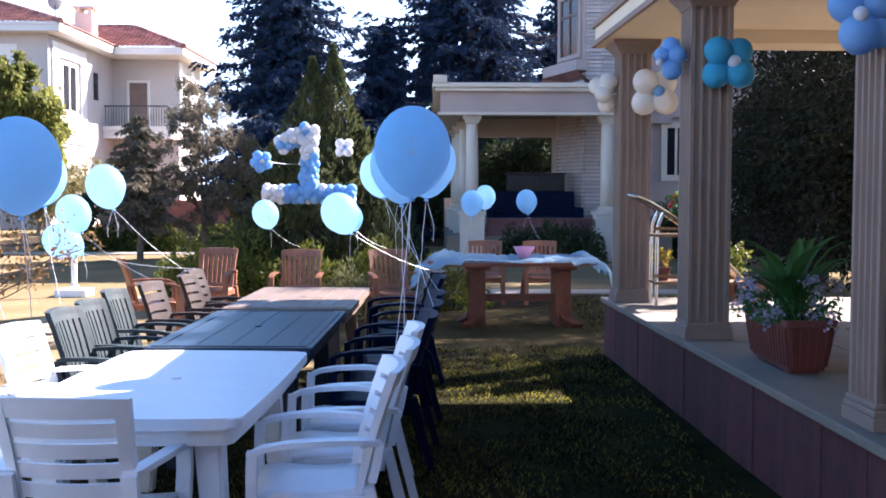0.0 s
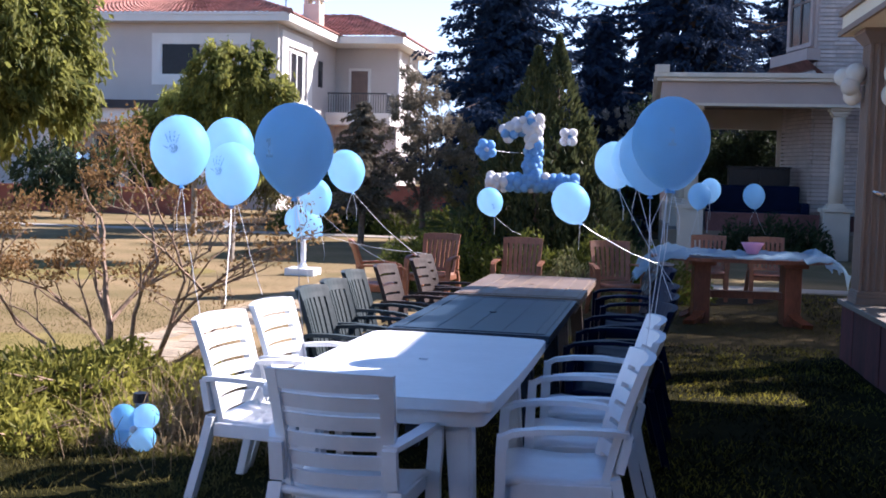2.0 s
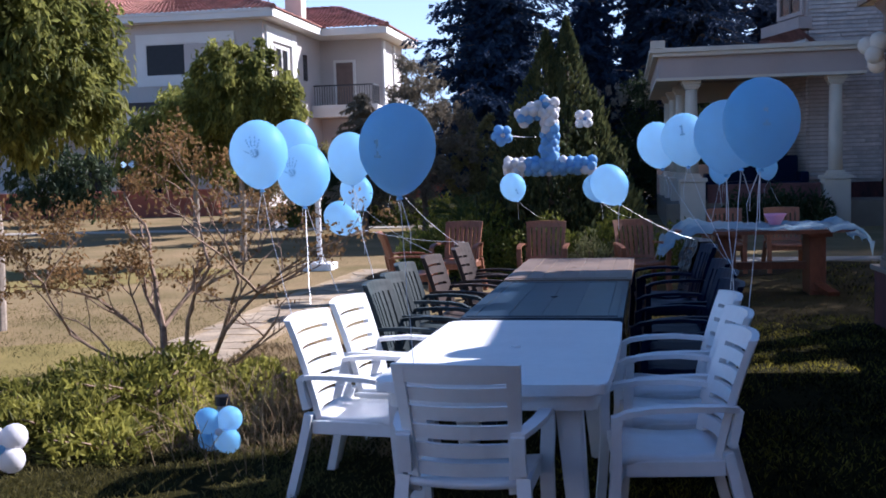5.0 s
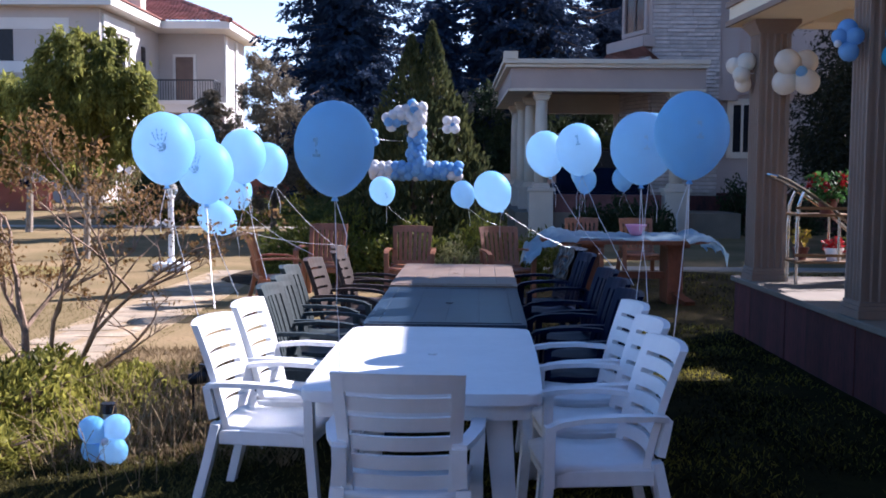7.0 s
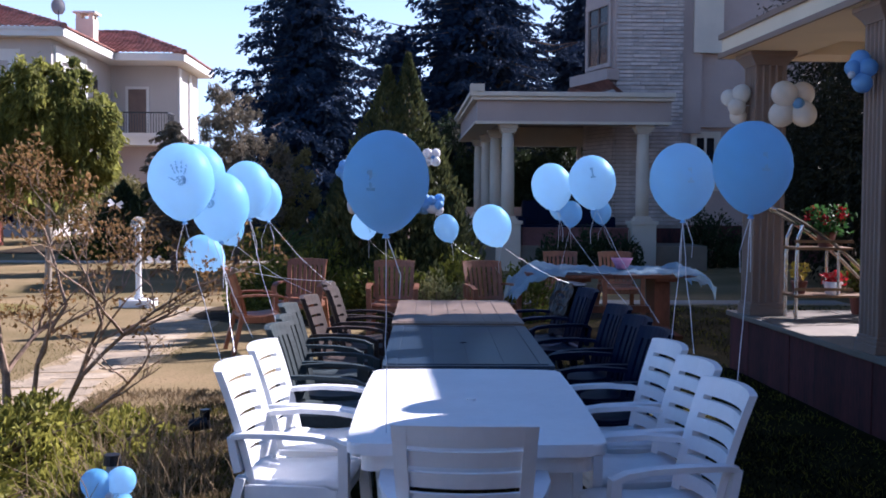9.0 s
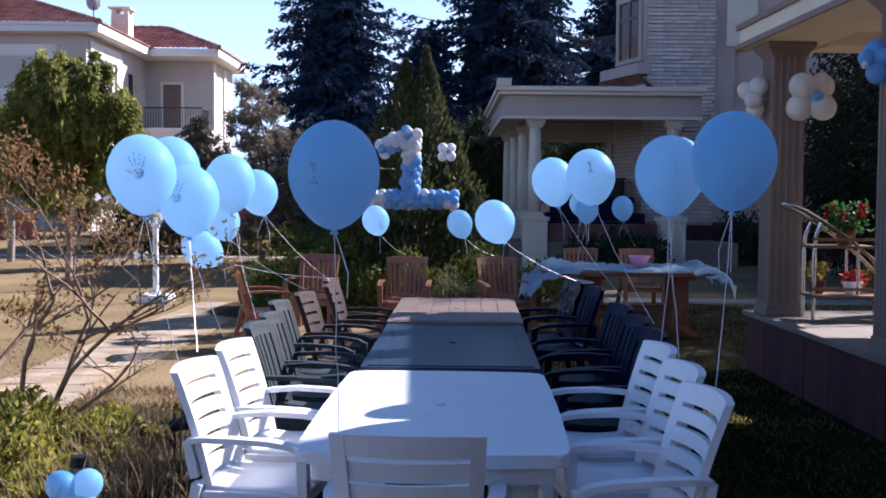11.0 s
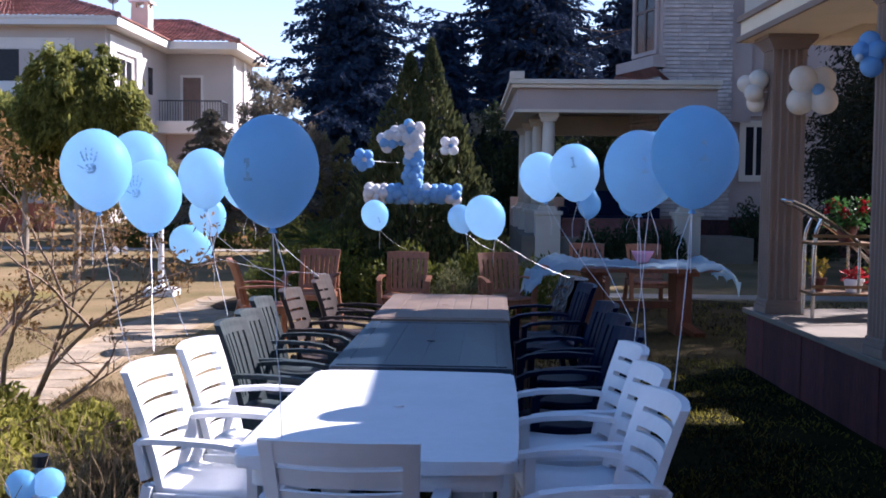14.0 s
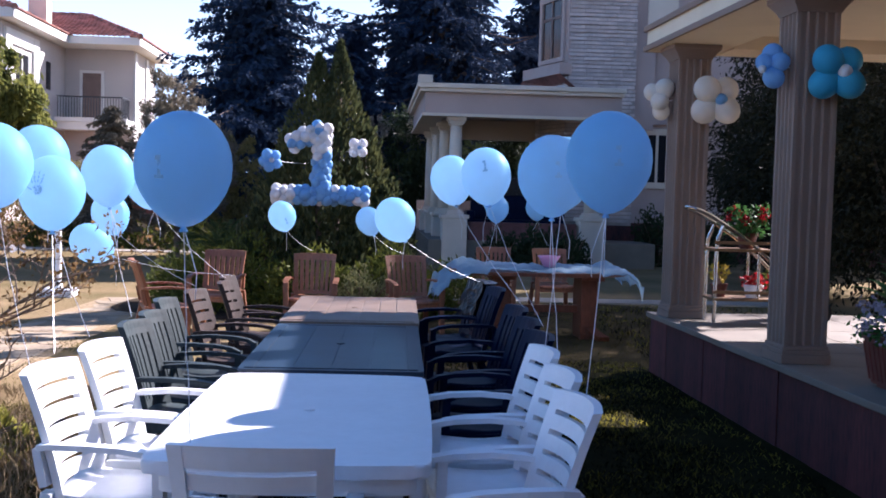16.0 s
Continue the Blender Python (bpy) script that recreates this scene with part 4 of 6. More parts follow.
MARKS = hand_marks(6)
ONE = [(0.0, 0.05, 0.07, 0.36), (-0.06, 0.18, 0.06, 0.08), (0.0, -0.15, 0.20, 0.06)]
GREY = (-1.4, MARKS, M_PRINTGREY)
PALEONE = (-1.55, ONE, M_PRINT)
helium(-0.24, -0.30, 1.63, (-0.24, -0.10, 0.70), 0.15, printed=(-1.9, ONE, M_PRINTGREY), seed=1)
helium(1.17, 0.10, 1.70, (1.10, 0.02, 0.87), 0.152, printed=PALEONE, seed=2, tails=2)
helium(1.10, 0.90, 1.66, (1.12, 0.72, 0.875), 0.148, printed=PALEONE, seed=3)
helium(1.22, 1.32, 1.68, (1.15, 1.25, 0.875), 0.145, seed=4)
helium(1.01, 2.80, 1.68, (1.25, 1.95, 0.875), 0.15, printed=(-1.7, ONE, M_PRINTGREY), seed=5)
helium(0.86, 3.60, 1.66, (1.28, 2.95, 0.875), 0.145, seed=6)
helium(1.67, 8.00, 1.41, (1.55, 8.0, 0.77), 0.125, seed=7)
helium(0.50, 4.40, 1.36, (1.20, 5.0, 0.86), 0.15, seed=8)
helium(-0.63, 7.80, 1.28, (-0.33, 8.45, 0.88), 0.145, printed=(-1.2, ONE, M_PRINTGREY), seed=9)
helium(0.28, 8.20, 1.24, (0.68, 8.46, 0.87), 0.14, seed=10)
helium(1.95, 10.9, 1.46, (1.92, 10.82, 0.88), 0.145, seed=11)
helium(2.53, 10.9, 1.40, (2.70, 10.82, 0.88), 0.145, seed=12)
helium(-1.15, 0.70, 1.64, (-0.93, 0.45, 0.86), 0.143, printed=GREY, seed=13)
helium(-1.06, 1.15, 1.53, (-0.93, 0.75, 0.88), 0.14, printed=(-1.75, MARKS, M_PRINTGREY), seed=14)
helium(-1.24, 1.55, 1.68, (-0.92, 1.25, 0.88), 0.14, seed=15)
helium(-1.10, 2.30, 1.62, (-0.90, 2.0, 0.88), 0.142, seed=16)
helium(-1.24, 4.00, 1.57, (-0.78, 4.60, 0.88), 0.145, seed=17, tails=2)
helium(-1.78, 4.60, 1.12, (-0.78, 5.0, 0.87), 0.145, seed=18)
helium(-1.52, 4.10, 1.36, (-0.86, 3.80, 0.88), 0.13, seed=19)


def cluster(m, rows, label, name="balloon_cluster", tie=None):
    """A tied bunch: rows of (x, y, z, radius, material, name)."""
    t = thing(name, label, "balloons", m, "party balloon bunches")
    if tie:
        part("tie", tube(bmesh.new(), [(0, 0, 0), (tie[0] * 0.5, tie[1] * 0.5, tie[2] * 0.5 - 0.01), tie], 0.004, 5), M_RIBBON, t)
    for x, y, z, r, material in rows:
        b = part("balloon", balloon_shape(r, 1.06, 16, 10), material, t, smooth=True)
        d = Vector((x, y, z))
        b.matrix_local = Matrix.Translation(d) @ Vector((0, 0, 1)).rotation_difference(d.normalized() if d.length > 0.01 else Vector((0, 0, 1))).to_matrix().to_4x4()
    return t


def flower(m, r, petal, heart, label, n=4, hr=0.45, ph=0.785, tie=None):
    rows = [(1.05 * r * math.cos(ph + 2 * math.pi * k / n), 0.25 * r * (-1) ** k, 1.05 * r * math.sin(ph + 2 * math.pi * k / n), r, petal) for k in range(n)]
    rows.append((0.02, -0.75 * r, 0, r * hr, heart))
    if hr > 0.3:
        rows.append((-0.02, 0.75 * r, 0, r * hr, heart))
    return cluster(m, rows, label, "balloon_flower", tie)


flower(pose(3.17, 5.25, 2.40), 0.112, M_IVORY, M_BLUEB, "white balloon flower with a small blue heart tied to a column", tie=(-0.06, 0.2, 0))
cluster(pose(2.765, 5.58, 2.42), [(-0.05, 0.0, 0.06, 0.075, M_IVORY), (0.04, -0.05, 0.09, 0.085, M_IVORY), (0.0, -0.06, -0.02, 0.08, M_IVORY), (0.03, 0.0, -0.10, 0.075, M_IVORY)], "small bunch of white balloons tied to a column", tie=(0.16, 0.0, 0))
cluster(pose(2.80, 3.06, 2.42), [(0.03, 0, 0.075, 0.067, M_BLUEB), (0.03, -0.04, -0.075, 0.067, M_BLUEB), (-0.03, -0.03, 0.02, 0.055, M_BLUEB), (0.06, -0.06, 0.02, 0.06, M_BLUEB), (-0.06, -0.08, -0.03, 0.025, M_PALE)], "bunch of blue balloons tied to a column", tie=(0.16, 0.03, 0))
flower(pose(3.16, 2.84, 2.37), 0.093, M_TEAL, M_PALE, "teal balloon flower with a small white heart tied to a column", tie=(-0.1, 0.16, 0))
cluster(pose(2.99, 0.20, 2.24), [(-0.06, 0, 0.05, 0.075, M_BLUEB), (0.055, -0.04, 0.06, 0.078, M_BLUEB), (-0.02, -0.03, -0.07, 0.082, M_BLUEB), (0.065, 0.0, -0.05, 0.075, M_BLUEB), (-0.04, -0.09, 0.0, 0.03, M_PALE)], "bunch of blue balloons tied to a column", tie=(0.15, 0.25, 0))


# figure one on the thuja
def figure_one(m):
    t = thing("balloon_figure", "number one made of small white and blue balloons on the thuja", "balloon number", m)
    rng = random.Random(21)
    def put(x, y, z, white_):
        b = new("balloon", small_pale if white_ else small_blue)
        b.parent = t
        s = rng.uniform(0.88, 1.12)
        b.matrix_local = Matrix.Translation((x, y, z)) @ Euler((rng.uniform(-1, 1), rng.uniform(-1, 1), rng.uniform(0, 6))).to_matrix().to_4x4() @ Matrix.Diagonal((s, s, s, 1))
    def run(a, b, n, tint):
        for k in range(n):
            q = k / max(1, n - 1)
            cx, cz = a[0] + (b[0] - a[0]) * q, a[1] + (b[1] - a[1]) * q
            for j in range(4):
                an = k * 0.8 + j * math.pi / 2
                d = Vector((b[0] - a[0], 0, b[1] - a[1])).normalized()
                u = Vector((0, 1, 0))
                w = d.cross(u)
                o = u * math.cos(an) * 0.065 + w * math.sin(an) * 0.065
                put(cx + o.x + rng.uniform(-0.008, 0.008), o.y, cz + o.z + rng.uniform(-0.008, 0.008), tint(q, j))
    for zt in (0.1, 0.7):
        part("tie_wire", tube(bmesh.new(), [(0, 0, zt), (-0.05, 0.8, zt), (-0.1, 1.64, zt)], 0.004, 5), M_IRON, t)
    run((0.0, 0.06), (0.02, 0.78), 10, lambda q, j: q > 0.58 or (q > 0.5 and j % 2))
    run((-0.34, 0.60), (-0.02, 0.76), 5, lambda q, j: j != 2 if q < 0.8 else j == 1)
    run((-0.52, 0.0), (0.52, 0.0), 13, lambda q, j: q < 0.2 or 0.48 < q < 0.72 and j < 2 or (q > 0.85 and j == 1))
    return t


sb = balloon_shape(0.064, 1.05, 12, 8)
small_blue = bpy.data.meshes.new("small_blue_balloon")
sb.to_mesh(small_blue)
small_blue.materials.append(M_BLUEB)
small_pale = bpy.data.meshes.new("small_white_balloon")
sb.to_mesh(small_pale)
small_pale.materials.append(M_PALE)
sb.free()
for me in (small_blue, small_pale):
    me.polygons.foreach_set("use_smooth", [True] * len(me.polygons))
figure_one(pose(-0.30, 9.12, 1.50))
flower(pose(0.13, 9.15, 2.07), 0.062, M_PALE, M_BLUEB, "small white balloon flower with a blue heart on the thuja", tie=(-0.2, 1.5, 0))
flower(pose(-0.90, 9.2, 1.90), 0.068, M_BLUEB, M_PALE, "small blue balloon flower with a white heart on the thuja", n=5, tie=(0.4, 1.5, 0))


# ---- garden lights and ground balloon flowers ----
def path_light(m, label, on_side=False):
    t = thing("garden_spotlight", label, "garden light", m)
    bm = bmesh.new()
    tube(bm, [(0, 0, 0), (0, 0, 0.30)], [0.008, 0.008], 6)
    part("stake", bm, M_BLACKPL, t)
    bm = bmesh.new()
    cyl(bm, (-0.02, 0, 0.22), (0.09, 0, 0.245), 0.035, 0.045, 14)
    part("lamp_head", bm, M_BLACKPL, t)
    bm = bmesh.new()
    cyl(bm, (0.07, 0.0, 0.26), (0.07, 0.0, 0.32), 0.03, 0.03, 12)
    part("cap", bm, M_BLACKPL, t)
    return t


path_light(pose(-1.42, 2.3, 0), "black garden spotlight on a stake in the shrub bed")


def post_light(m, label):
    t = thing("post_light", label, "garden light", m)
    bm = bmesh.new()
    cyl(bm, (0, 0, 0), (0, 0, 0.26), 0.03, 0.03, 12)
    part("stem", bm, M_BARKPALE, t)
    bm = bmesh.new()
    cyl(bm, (0, 0, 0.26), (0, 0, 0.31), 0.045, 0.04, 14)
    part("cap", bm, M_BLACKPL, t)
    return t


post_light(pose(-1.60, 1.22, 0), "short garden light with a black cap behind a balloon flower")
flower(pose(-1.60, 1.15, 0.135), 0.072, M_BLUE, M_PALE, "blue balloon flower standing on the grass", hr=0.3)
flower(pose(-2.62, 0.7, 0.135), 0.072, M_PALE, M_BLUE, "white balloon flower with a blue heart standing on the grass", hr=0.4)


# ---- post lamp ----
def post_lamp(m):
    t = thing("garden_lamp", "white post lamp with a clear globe on a square concrete base", "lamp", m)
    part("base", boxes((-0.23, 0.23, -0.20, 0.20, 0, 0.11), bevel=0.012), M_WHITE, t)
    bm = bmesh.new()
    tube(bm, [(0, 0, 0.11), (0, 0, 0.16), (0, 0, 0.18), (0, 0, 1.05), (0, 0, 1.08), (0, 0, 1.1)], [0.06, 0.06, 0.042, 0.042, 0.065, 0.065], 14)
    part("post", bm, M_WHITE, t)
    bm = bmesh.new()
    bmesh.ops.create_uvsphere(bm, u_segments=20, v_segments=12, radius=0.105, matrix=Matrix.Translation((0, 0, 1.19)))
    part("globe", bm, M_GLASS, t, "clear glass globe", smooth=True)
    bm = bmesh.new()
    cyl(bm, (0, 0, 1.1), (0, 0, 1.2), 0.022, 0.02, 10)
    part("bulb", bm, M_WHITE, t)
    return t


post_lamp(pose(-4.0, 11.5, 0.0))


# ---- left house ----
def tile_roof(corners, parent, pitch_w=0.22, course=0.36):
    """Rows of barrel tiles on a sloping quad: eave left, eave right, ridge right, ridge left."""
    a, b, c, d = [Vector(p) for p in corners]
    n_u = max(2, int((b - a).length / pitch_w))
    n_v = max(2, int(((d - a).length + (c - b).length) / 2 / course))
    nrm = (b - a).cross(d - a).normalized()
    if nrm.z < 0:
        nrm = -nrm
    verts, faces = [], []
    for j in range(n_v):
        for i in range(n_u):
            base = len(verts)
            for jj, lift in ((0, 0.045), (1, 0.0)):
                v = (j + jj) / n_v
                for k in range(5):
                    u = (i + k / 4) / n_u
                    p = (a.lerp(b, u)).lerp(d.lerp(c, u), v)
                    h = 0.055 * math.sin(math.pi * k / 4) + lift
                    verts.append(tuple(p + nrm * h))
            for k in range(4):
                faces.append((base + k, base + k + 1, base + 6 + k, base + 5 + k))
            # front lip of the tile
            lip = len(verts)
            for k in range(5):
                p = Vector(verts[base + k])
                verts.append(tuple(p - nrm * 0.05))
            for k in range(4):
                faces.append((lip + k, lip + k + 1, base + k + 1, base + k))
    return mesh_part("roof_tiles", verts, faces, M_TILE, parent)


def ridge(parent, a, b):
    a, b = Vector(a), Vector(b)
    bm = bmesh.new()
    n = max(2, int((b - a).length / 0.4))
    for k in range(n):
        p, q = a.lerp(b, k / n), a.lerp(b, (k + 1.12) / n)
        tube(bm, [p + Vector((0, 0, 0.05)), q + Vector((0, 0, 0.03))], [0.13, 0.11], 8)
    return part("ridge_tiles", bm, M_TILE, parent)


def window_at(parent, x0, x1, z0, z1, y, label="", frame_m=None, deep=0.12, bars=1, surround=0.25):
    """A window on a wall facing -y."""
    fm = frame_m or M_TRIM
    w = part("window", boxes((x0 - surround, x0, y - 0.05, y + 0.02, z0 - surround, z1 + surround), (x1, x1 + surround, y - 0.05, y + 0.02, z0 - surround, z1 + surround), (x0, x1, y - 0.05, y + 0.02, z1, z1 + surround), (x0, x1, y - 0.07, y + 0.02, z0 - surround, z0)) if surround else boxes((x0, x1, y - 0.06, y + 0.02, z0 - 0.06, z0)), fm, parent, label)
    part("pane", boxes((x0, x1, y - 0.004, y + 0.01, z0, z1)), M_DARK, w)
    rows = [(x0, x0 + 0.05, y - 0.03, y + 0.0, z0, z1), (x1 - 0.05, x1, y - 0.03, y, z0, z1), (x0 + 0.05, x1 - 0.05, y - 0.03, y, z1 - 0.05, z1), (x0 + 0.05, x1 - 0.05, y - 0.03, y, z0, z0 + 0.05)]
    for k in range(bars):
        xm = x0 + (x1 - x0) * (k + 1) / (bars + 1)
        rows.append((xm - 0.03, xm + 0.03, y - 0.028, y, z0 + 0.05, z1 - 0.05))
    part("window_frame", boxes(*rows), fm, w)
    return w


hs = thing("house", "two-storey pale rendered house with red tiled hip roofs and a balcony", "house", pose(0, 0, 0))
part("wall", boxes((-27, -14.0, 38.7, 56, 0, 7.75)), M_HOUSE, hs)
part("wing_wall", boxes((-14.0, -10.9, 47.2, 52, 0, 7.75)), M_HOUSE, hs)
EZ = 7.72
part("eave", boxes((-28, -13.3, 38.0, 56.5, EZ, EZ + 0.33), (-28.05, -13.25, 37.95, 38.0, EZ + 0.24, EZ + 0.36)), M_TRIM, hs)
part("wing_eave", boxes((-13.3, -10.2, 45.2, 52.6, EZ, EZ + 0.33)), M_TRIM, hs)
RZ = EZ + 0.33
RH = 1.5
tile_roof([(-28, 37.95, RZ), (-13.25, 37.95, RZ), (-17.5, 42.4, RZ + RH), (-23.7, 42.4, RZ + RH)], hs)
tile_roof([(-13.25, 37.95, RZ), (-13.25, 56.5, RZ), (-17.5, 52.2, RZ + RH), (-17.5, 42.4, RZ + RH)], hs)
ridge(hs, (-13.25, 37.95, RZ), (-17.5, 42.4, RZ + RH))
ridge(hs, (-23.7, 42.4, RZ + RH), (-17.5, 42.4, RZ + RH))
ridge(hs, (-28, 37.95, RZ), (-23.7, 42.4, RZ + RH))
tile_roof([(-14.5, 45.1, RZ), (-10.15, 45.1, RZ), (-13.4, 48.8, RZ + 1.4), (-16.5, 48.8, RZ + 1.4)], hs)
tile_roof([(-10.15, 45.1, RZ), (-10.15, 52.6, RZ), (-13.4, 49.2, RZ + 1.4), (-13.4, 48.8, RZ + 1.4)], hs)
ridge(hs, (-10.15, 45.1, RZ), (-13.4, 48.8, RZ + 1.4))
ridge(hs, (-16.5, 48.8, RZ + 1.4), (-13.4, 48.8, RZ + 1.4))
w1 = window_at(hs, -19.15, -15.6, 5.55, 6.9, 38.7, "dark upper window with a half-drawn pale shutter in a raised white surround", surround=0.40, bars=0)
part("shutter", boxes((-17.42, -15.66, 38.655, 38.694, 5.61, 6.84)), M_HOUSE, w1)
window_at(hs, -24.5, -22.9, 5.55, 6.9, 38.7, surround=0.42)
part("string_course", boxes((-27, -13.95, 38.6, 38.7, 3.75, 4.3)), M_TRIM, hs)
# side wall towards the garden: white pilasters round a window
for y0, y1 in ((39.0, 39.7), (42.4, 43.1)):
    part("pilaster", boxes((-14.0, -13.9, y0, y1, 3.5, 7.5)), M_TRIM, hs)
part("side_band", boxes((-14.0, -13.91, 39.72, 42.38, 6.95, 7.5)), M_TRIM, hs)
sw = part("side_window", boxes((-14.0, -13.93, 39.75, 42.35, 3.5, 4.75)), M_TRIM, hs)
part("pane", boxes((-14.01, -13.985, 40.2, 41.9, 4.9, 6.7)), M_DARK, sw)
part("window_frame", boxes((-13.99, -13.95, 40.15, 40.25, 4.85, 6.75), (-13.99, -13.95, 41.0, 41.1, 4.85, 6.75), (-13.99, -13.95, 41.85, 41.95, 4.85, 6.75), (-13.99, -13.95, 40.15, 41.95, 6.7, 6.78)), M_TRIM, sw)
part("niche_window", boxes((-14.0, -13.97, 44.3, 44.9, 5.6, 6.8)), M_DARK, hs)
dr = part("door", boxes((-13.2, -12.35, 47.14, 47.2, 4.55, 6.62)), M_DOOR, hs, "brown balcony door in a pale frame")
part("door_frame", boxes((-13.32, -13.2, 47.1, 47.2, 4.55, 6.74), (-12.35, -12.23, 47.1, 47.2, 4.55, 6.74), (-13.2, -12.35, 47.1, 47.2, 6.62, 6.74)), M_TRIM, dr)
part("balcony_slab", boxes((-14.0, -10.85, 45.6, 47.2, 3.95, 4.45), (-14.0, -10.8, 45.5, 45.6, 4.3, 4.5)), M_TRIM, hs)
rl = part("balcony_rail", boxes((-13.95, -11.05, 45.68, 45.74, 5.40, 5.46), (-11.1, -11.04, 45.7, 47.2, 5.40, 5.46)), M_IRON, hs)
for k in range(24):
    x = -13.9 + k * 0.122
    part("baluster", boxes((x - 0.012, x + 0.012, 45.70, 45.724, 4.45, 5.41)), M_IRON, rl)
for k in range(10):
    y = 45.8 + k * 0.14
    part("baluster", boxes((-11.08, -11.056, y - 0.012, y + 0.012, 4.45, 5.41)), M_IRON, rl)
for y0, y1 in ((47.25, 47.7), (49.6, 50.1)):
    part("wing_pilaster", boxes((-10.9, -10.82, y0, y1, 3.9, 7.6)), M_TRIM, hs)
ch = part("chimney", boxes((-14.35, -13.6, 43.0, 43.75, RZ, RZ + 1.15)), M_VILLATRIM, hs)
part("chimney_cap", boxes((-14.45, -13.5, 42.9, 43.85, RZ + 1.38, RZ + 1.46)), M_TRIM, ch)
for cx0, cy0 in ((-14.33, 43.02), (-13.8, 43.02), (-14.33, 43.55), (-13.8, 43.55)):
    part("chimney_pillar", boxes((cx0, cx0 + 0.18, cy0, cy0 + 0.18, RZ + 1.15, RZ + 1.38)), M_VILLATRIM, ch)
part("ground_wall_recess", boxes((-22, -17.5, 38.55, 38.7, 0.6, 3.0)), M_DARK, hs)
# canopy over the entrance
cn = part("canopy", boxes((-24, -17.0, 36.4, 38.7, 3.45, 4.0)), M_TRIM, hs, "pale flat canopy with a dark sloping roof")
bm = bmesh.new()
pv = [bm.verts.new(p) for p in ((-24, 36.2, 4.0), (-18.6, 36.2, 4.0), (-16.9, 38.65, 4.5), (-24, 38.65, 4.5))]
bm.faces.new(pv)
bmesh.ops.solidify(bm, geom=bm.faces[:], thickness=0.1)
part("canopy_roof", bm, M_DOOR, cn)
for cx0 in (-20.2, -23.5):
    part("canopy_column", boxes((cx0, cx0 + 0.4, 36.7, 37.1, 0, 3.45)), M_VILLATRIM, cn)
part("porch_wall", boxes((-14.0, -10.9, 45.6, 45.9, 0, 0.9)), M_REDWALL, hs)


def dish(m):
    t = thing("satellite_dish", "grey satellite dish on the roof edge", "satellite dish", m)
    bm = bmesh.new()
    rows = []
    for i in range(5):
        r = 0.42 * i / 4
        rows.append([bm.verts.new((r * math.cos(a) * 0.85, 0.35 * (r / 0.42) ** 2 * 0.3, r * math.sin(a))) for a in [2 * math.pi * k / 20 for k in range(20)]] if i else [bm.verts.new((0, 0, 0))])
    for k in range(20):
        bm.faces.new((rows[0][0], rows[1][k], rows[1][(k + 1) % 20]))
    for a, b in zip(rows[1:], rows[2:]):
        for k in range(20):
            bm.faces.new((a[k], b[k], b[(k + 1) % 20], a[(k + 1) % 20]))
    bmesh.ops.solidify(bm, geom=bm.faces[:], thickness=0.02)
    part("reflector", bm, M_DISH, t, smooth=True)
    part("mast", cyl(bmesh.new(), (0, 0.05, -0.95), (0, 0.05, 0), 0.03, 0.03, 8), M_IRON, t)
    return t


dish(pose(-13.75, 38.9, RZ + 0.95, 0, 0, 35) @ Matrix.Scale(0.78, 4))
setting("garden_wall", boxes((-34, -13.2, 31.0, 31.3, 0, 0.85), (-34, -13.15, 30.95, 31.35, 0.85, 0.93)), M_REDWALL, "low red rendered garden wall before the house", "wall")
setting("garden_wall_2", boxes((-13.0, -6.0, 42.0, 42.3, 0, 1.15)), M_REDWALL, "low red rendered garden wall", "wall")

# ---- neighbouring villa with porch ----
PY = 19.5
villa = thing("villa", "stone-clad villa with a columned porch", "house", pose(0, 0, 0))
pb = part("porch_entablature", boxes((1.36, 5.62, PY + 0.06, PY + 0.5, 3.27, 3.72), (1.36, 1.8, PY + 0.5, 27, 3.27, 3.72)), M_VILLA, villa)
part("cornice", boxes((1.24, 5.66, PY - 0.06, PY + 0.6, 3.72, 3.80), (1.18, 5.68, PY - 0.12, PY + 0.6, 3.80, 3.90), (1.24, 1.8, PY + 0.6, 27, 3.72, 3.80), (1.18, 1.8, PY + 0.6, 27, 3.80, 3.90), bevel=0.012), M_VILLATRIM, pb)
part("lower_moulding", boxes((1.30, 5.62, PY, PY + 0.5, 3.21, 3.27), (1.30, 1.8, PY + 0.5, 27, 3.21, 3.27)), M_VILLATRIM, pb)
part("parapet_block", boxes((1.20, 1.50, PY - 0.14, PY + 0.3, 3.90, 4.06)), M_VILLATRIM, pb)
part("porch_roof", boxes((1.8, 5.6, PY + 0.5, 27, 3.5, 3.75)), M_VILLA, villa)
part("porch_inner_beam", boxes((1.8, 4.6, 24.6, 25.0, 2.98, 3.48), (4.36, 4.46, 24.62, 24.8, 0.55, 2.98)), M_VILLATRIM, villa)
part("porch_floor", boxes((1.5, 6.5, PY + 0.2, 27, 0, 0.55)), M_STONE, villa)


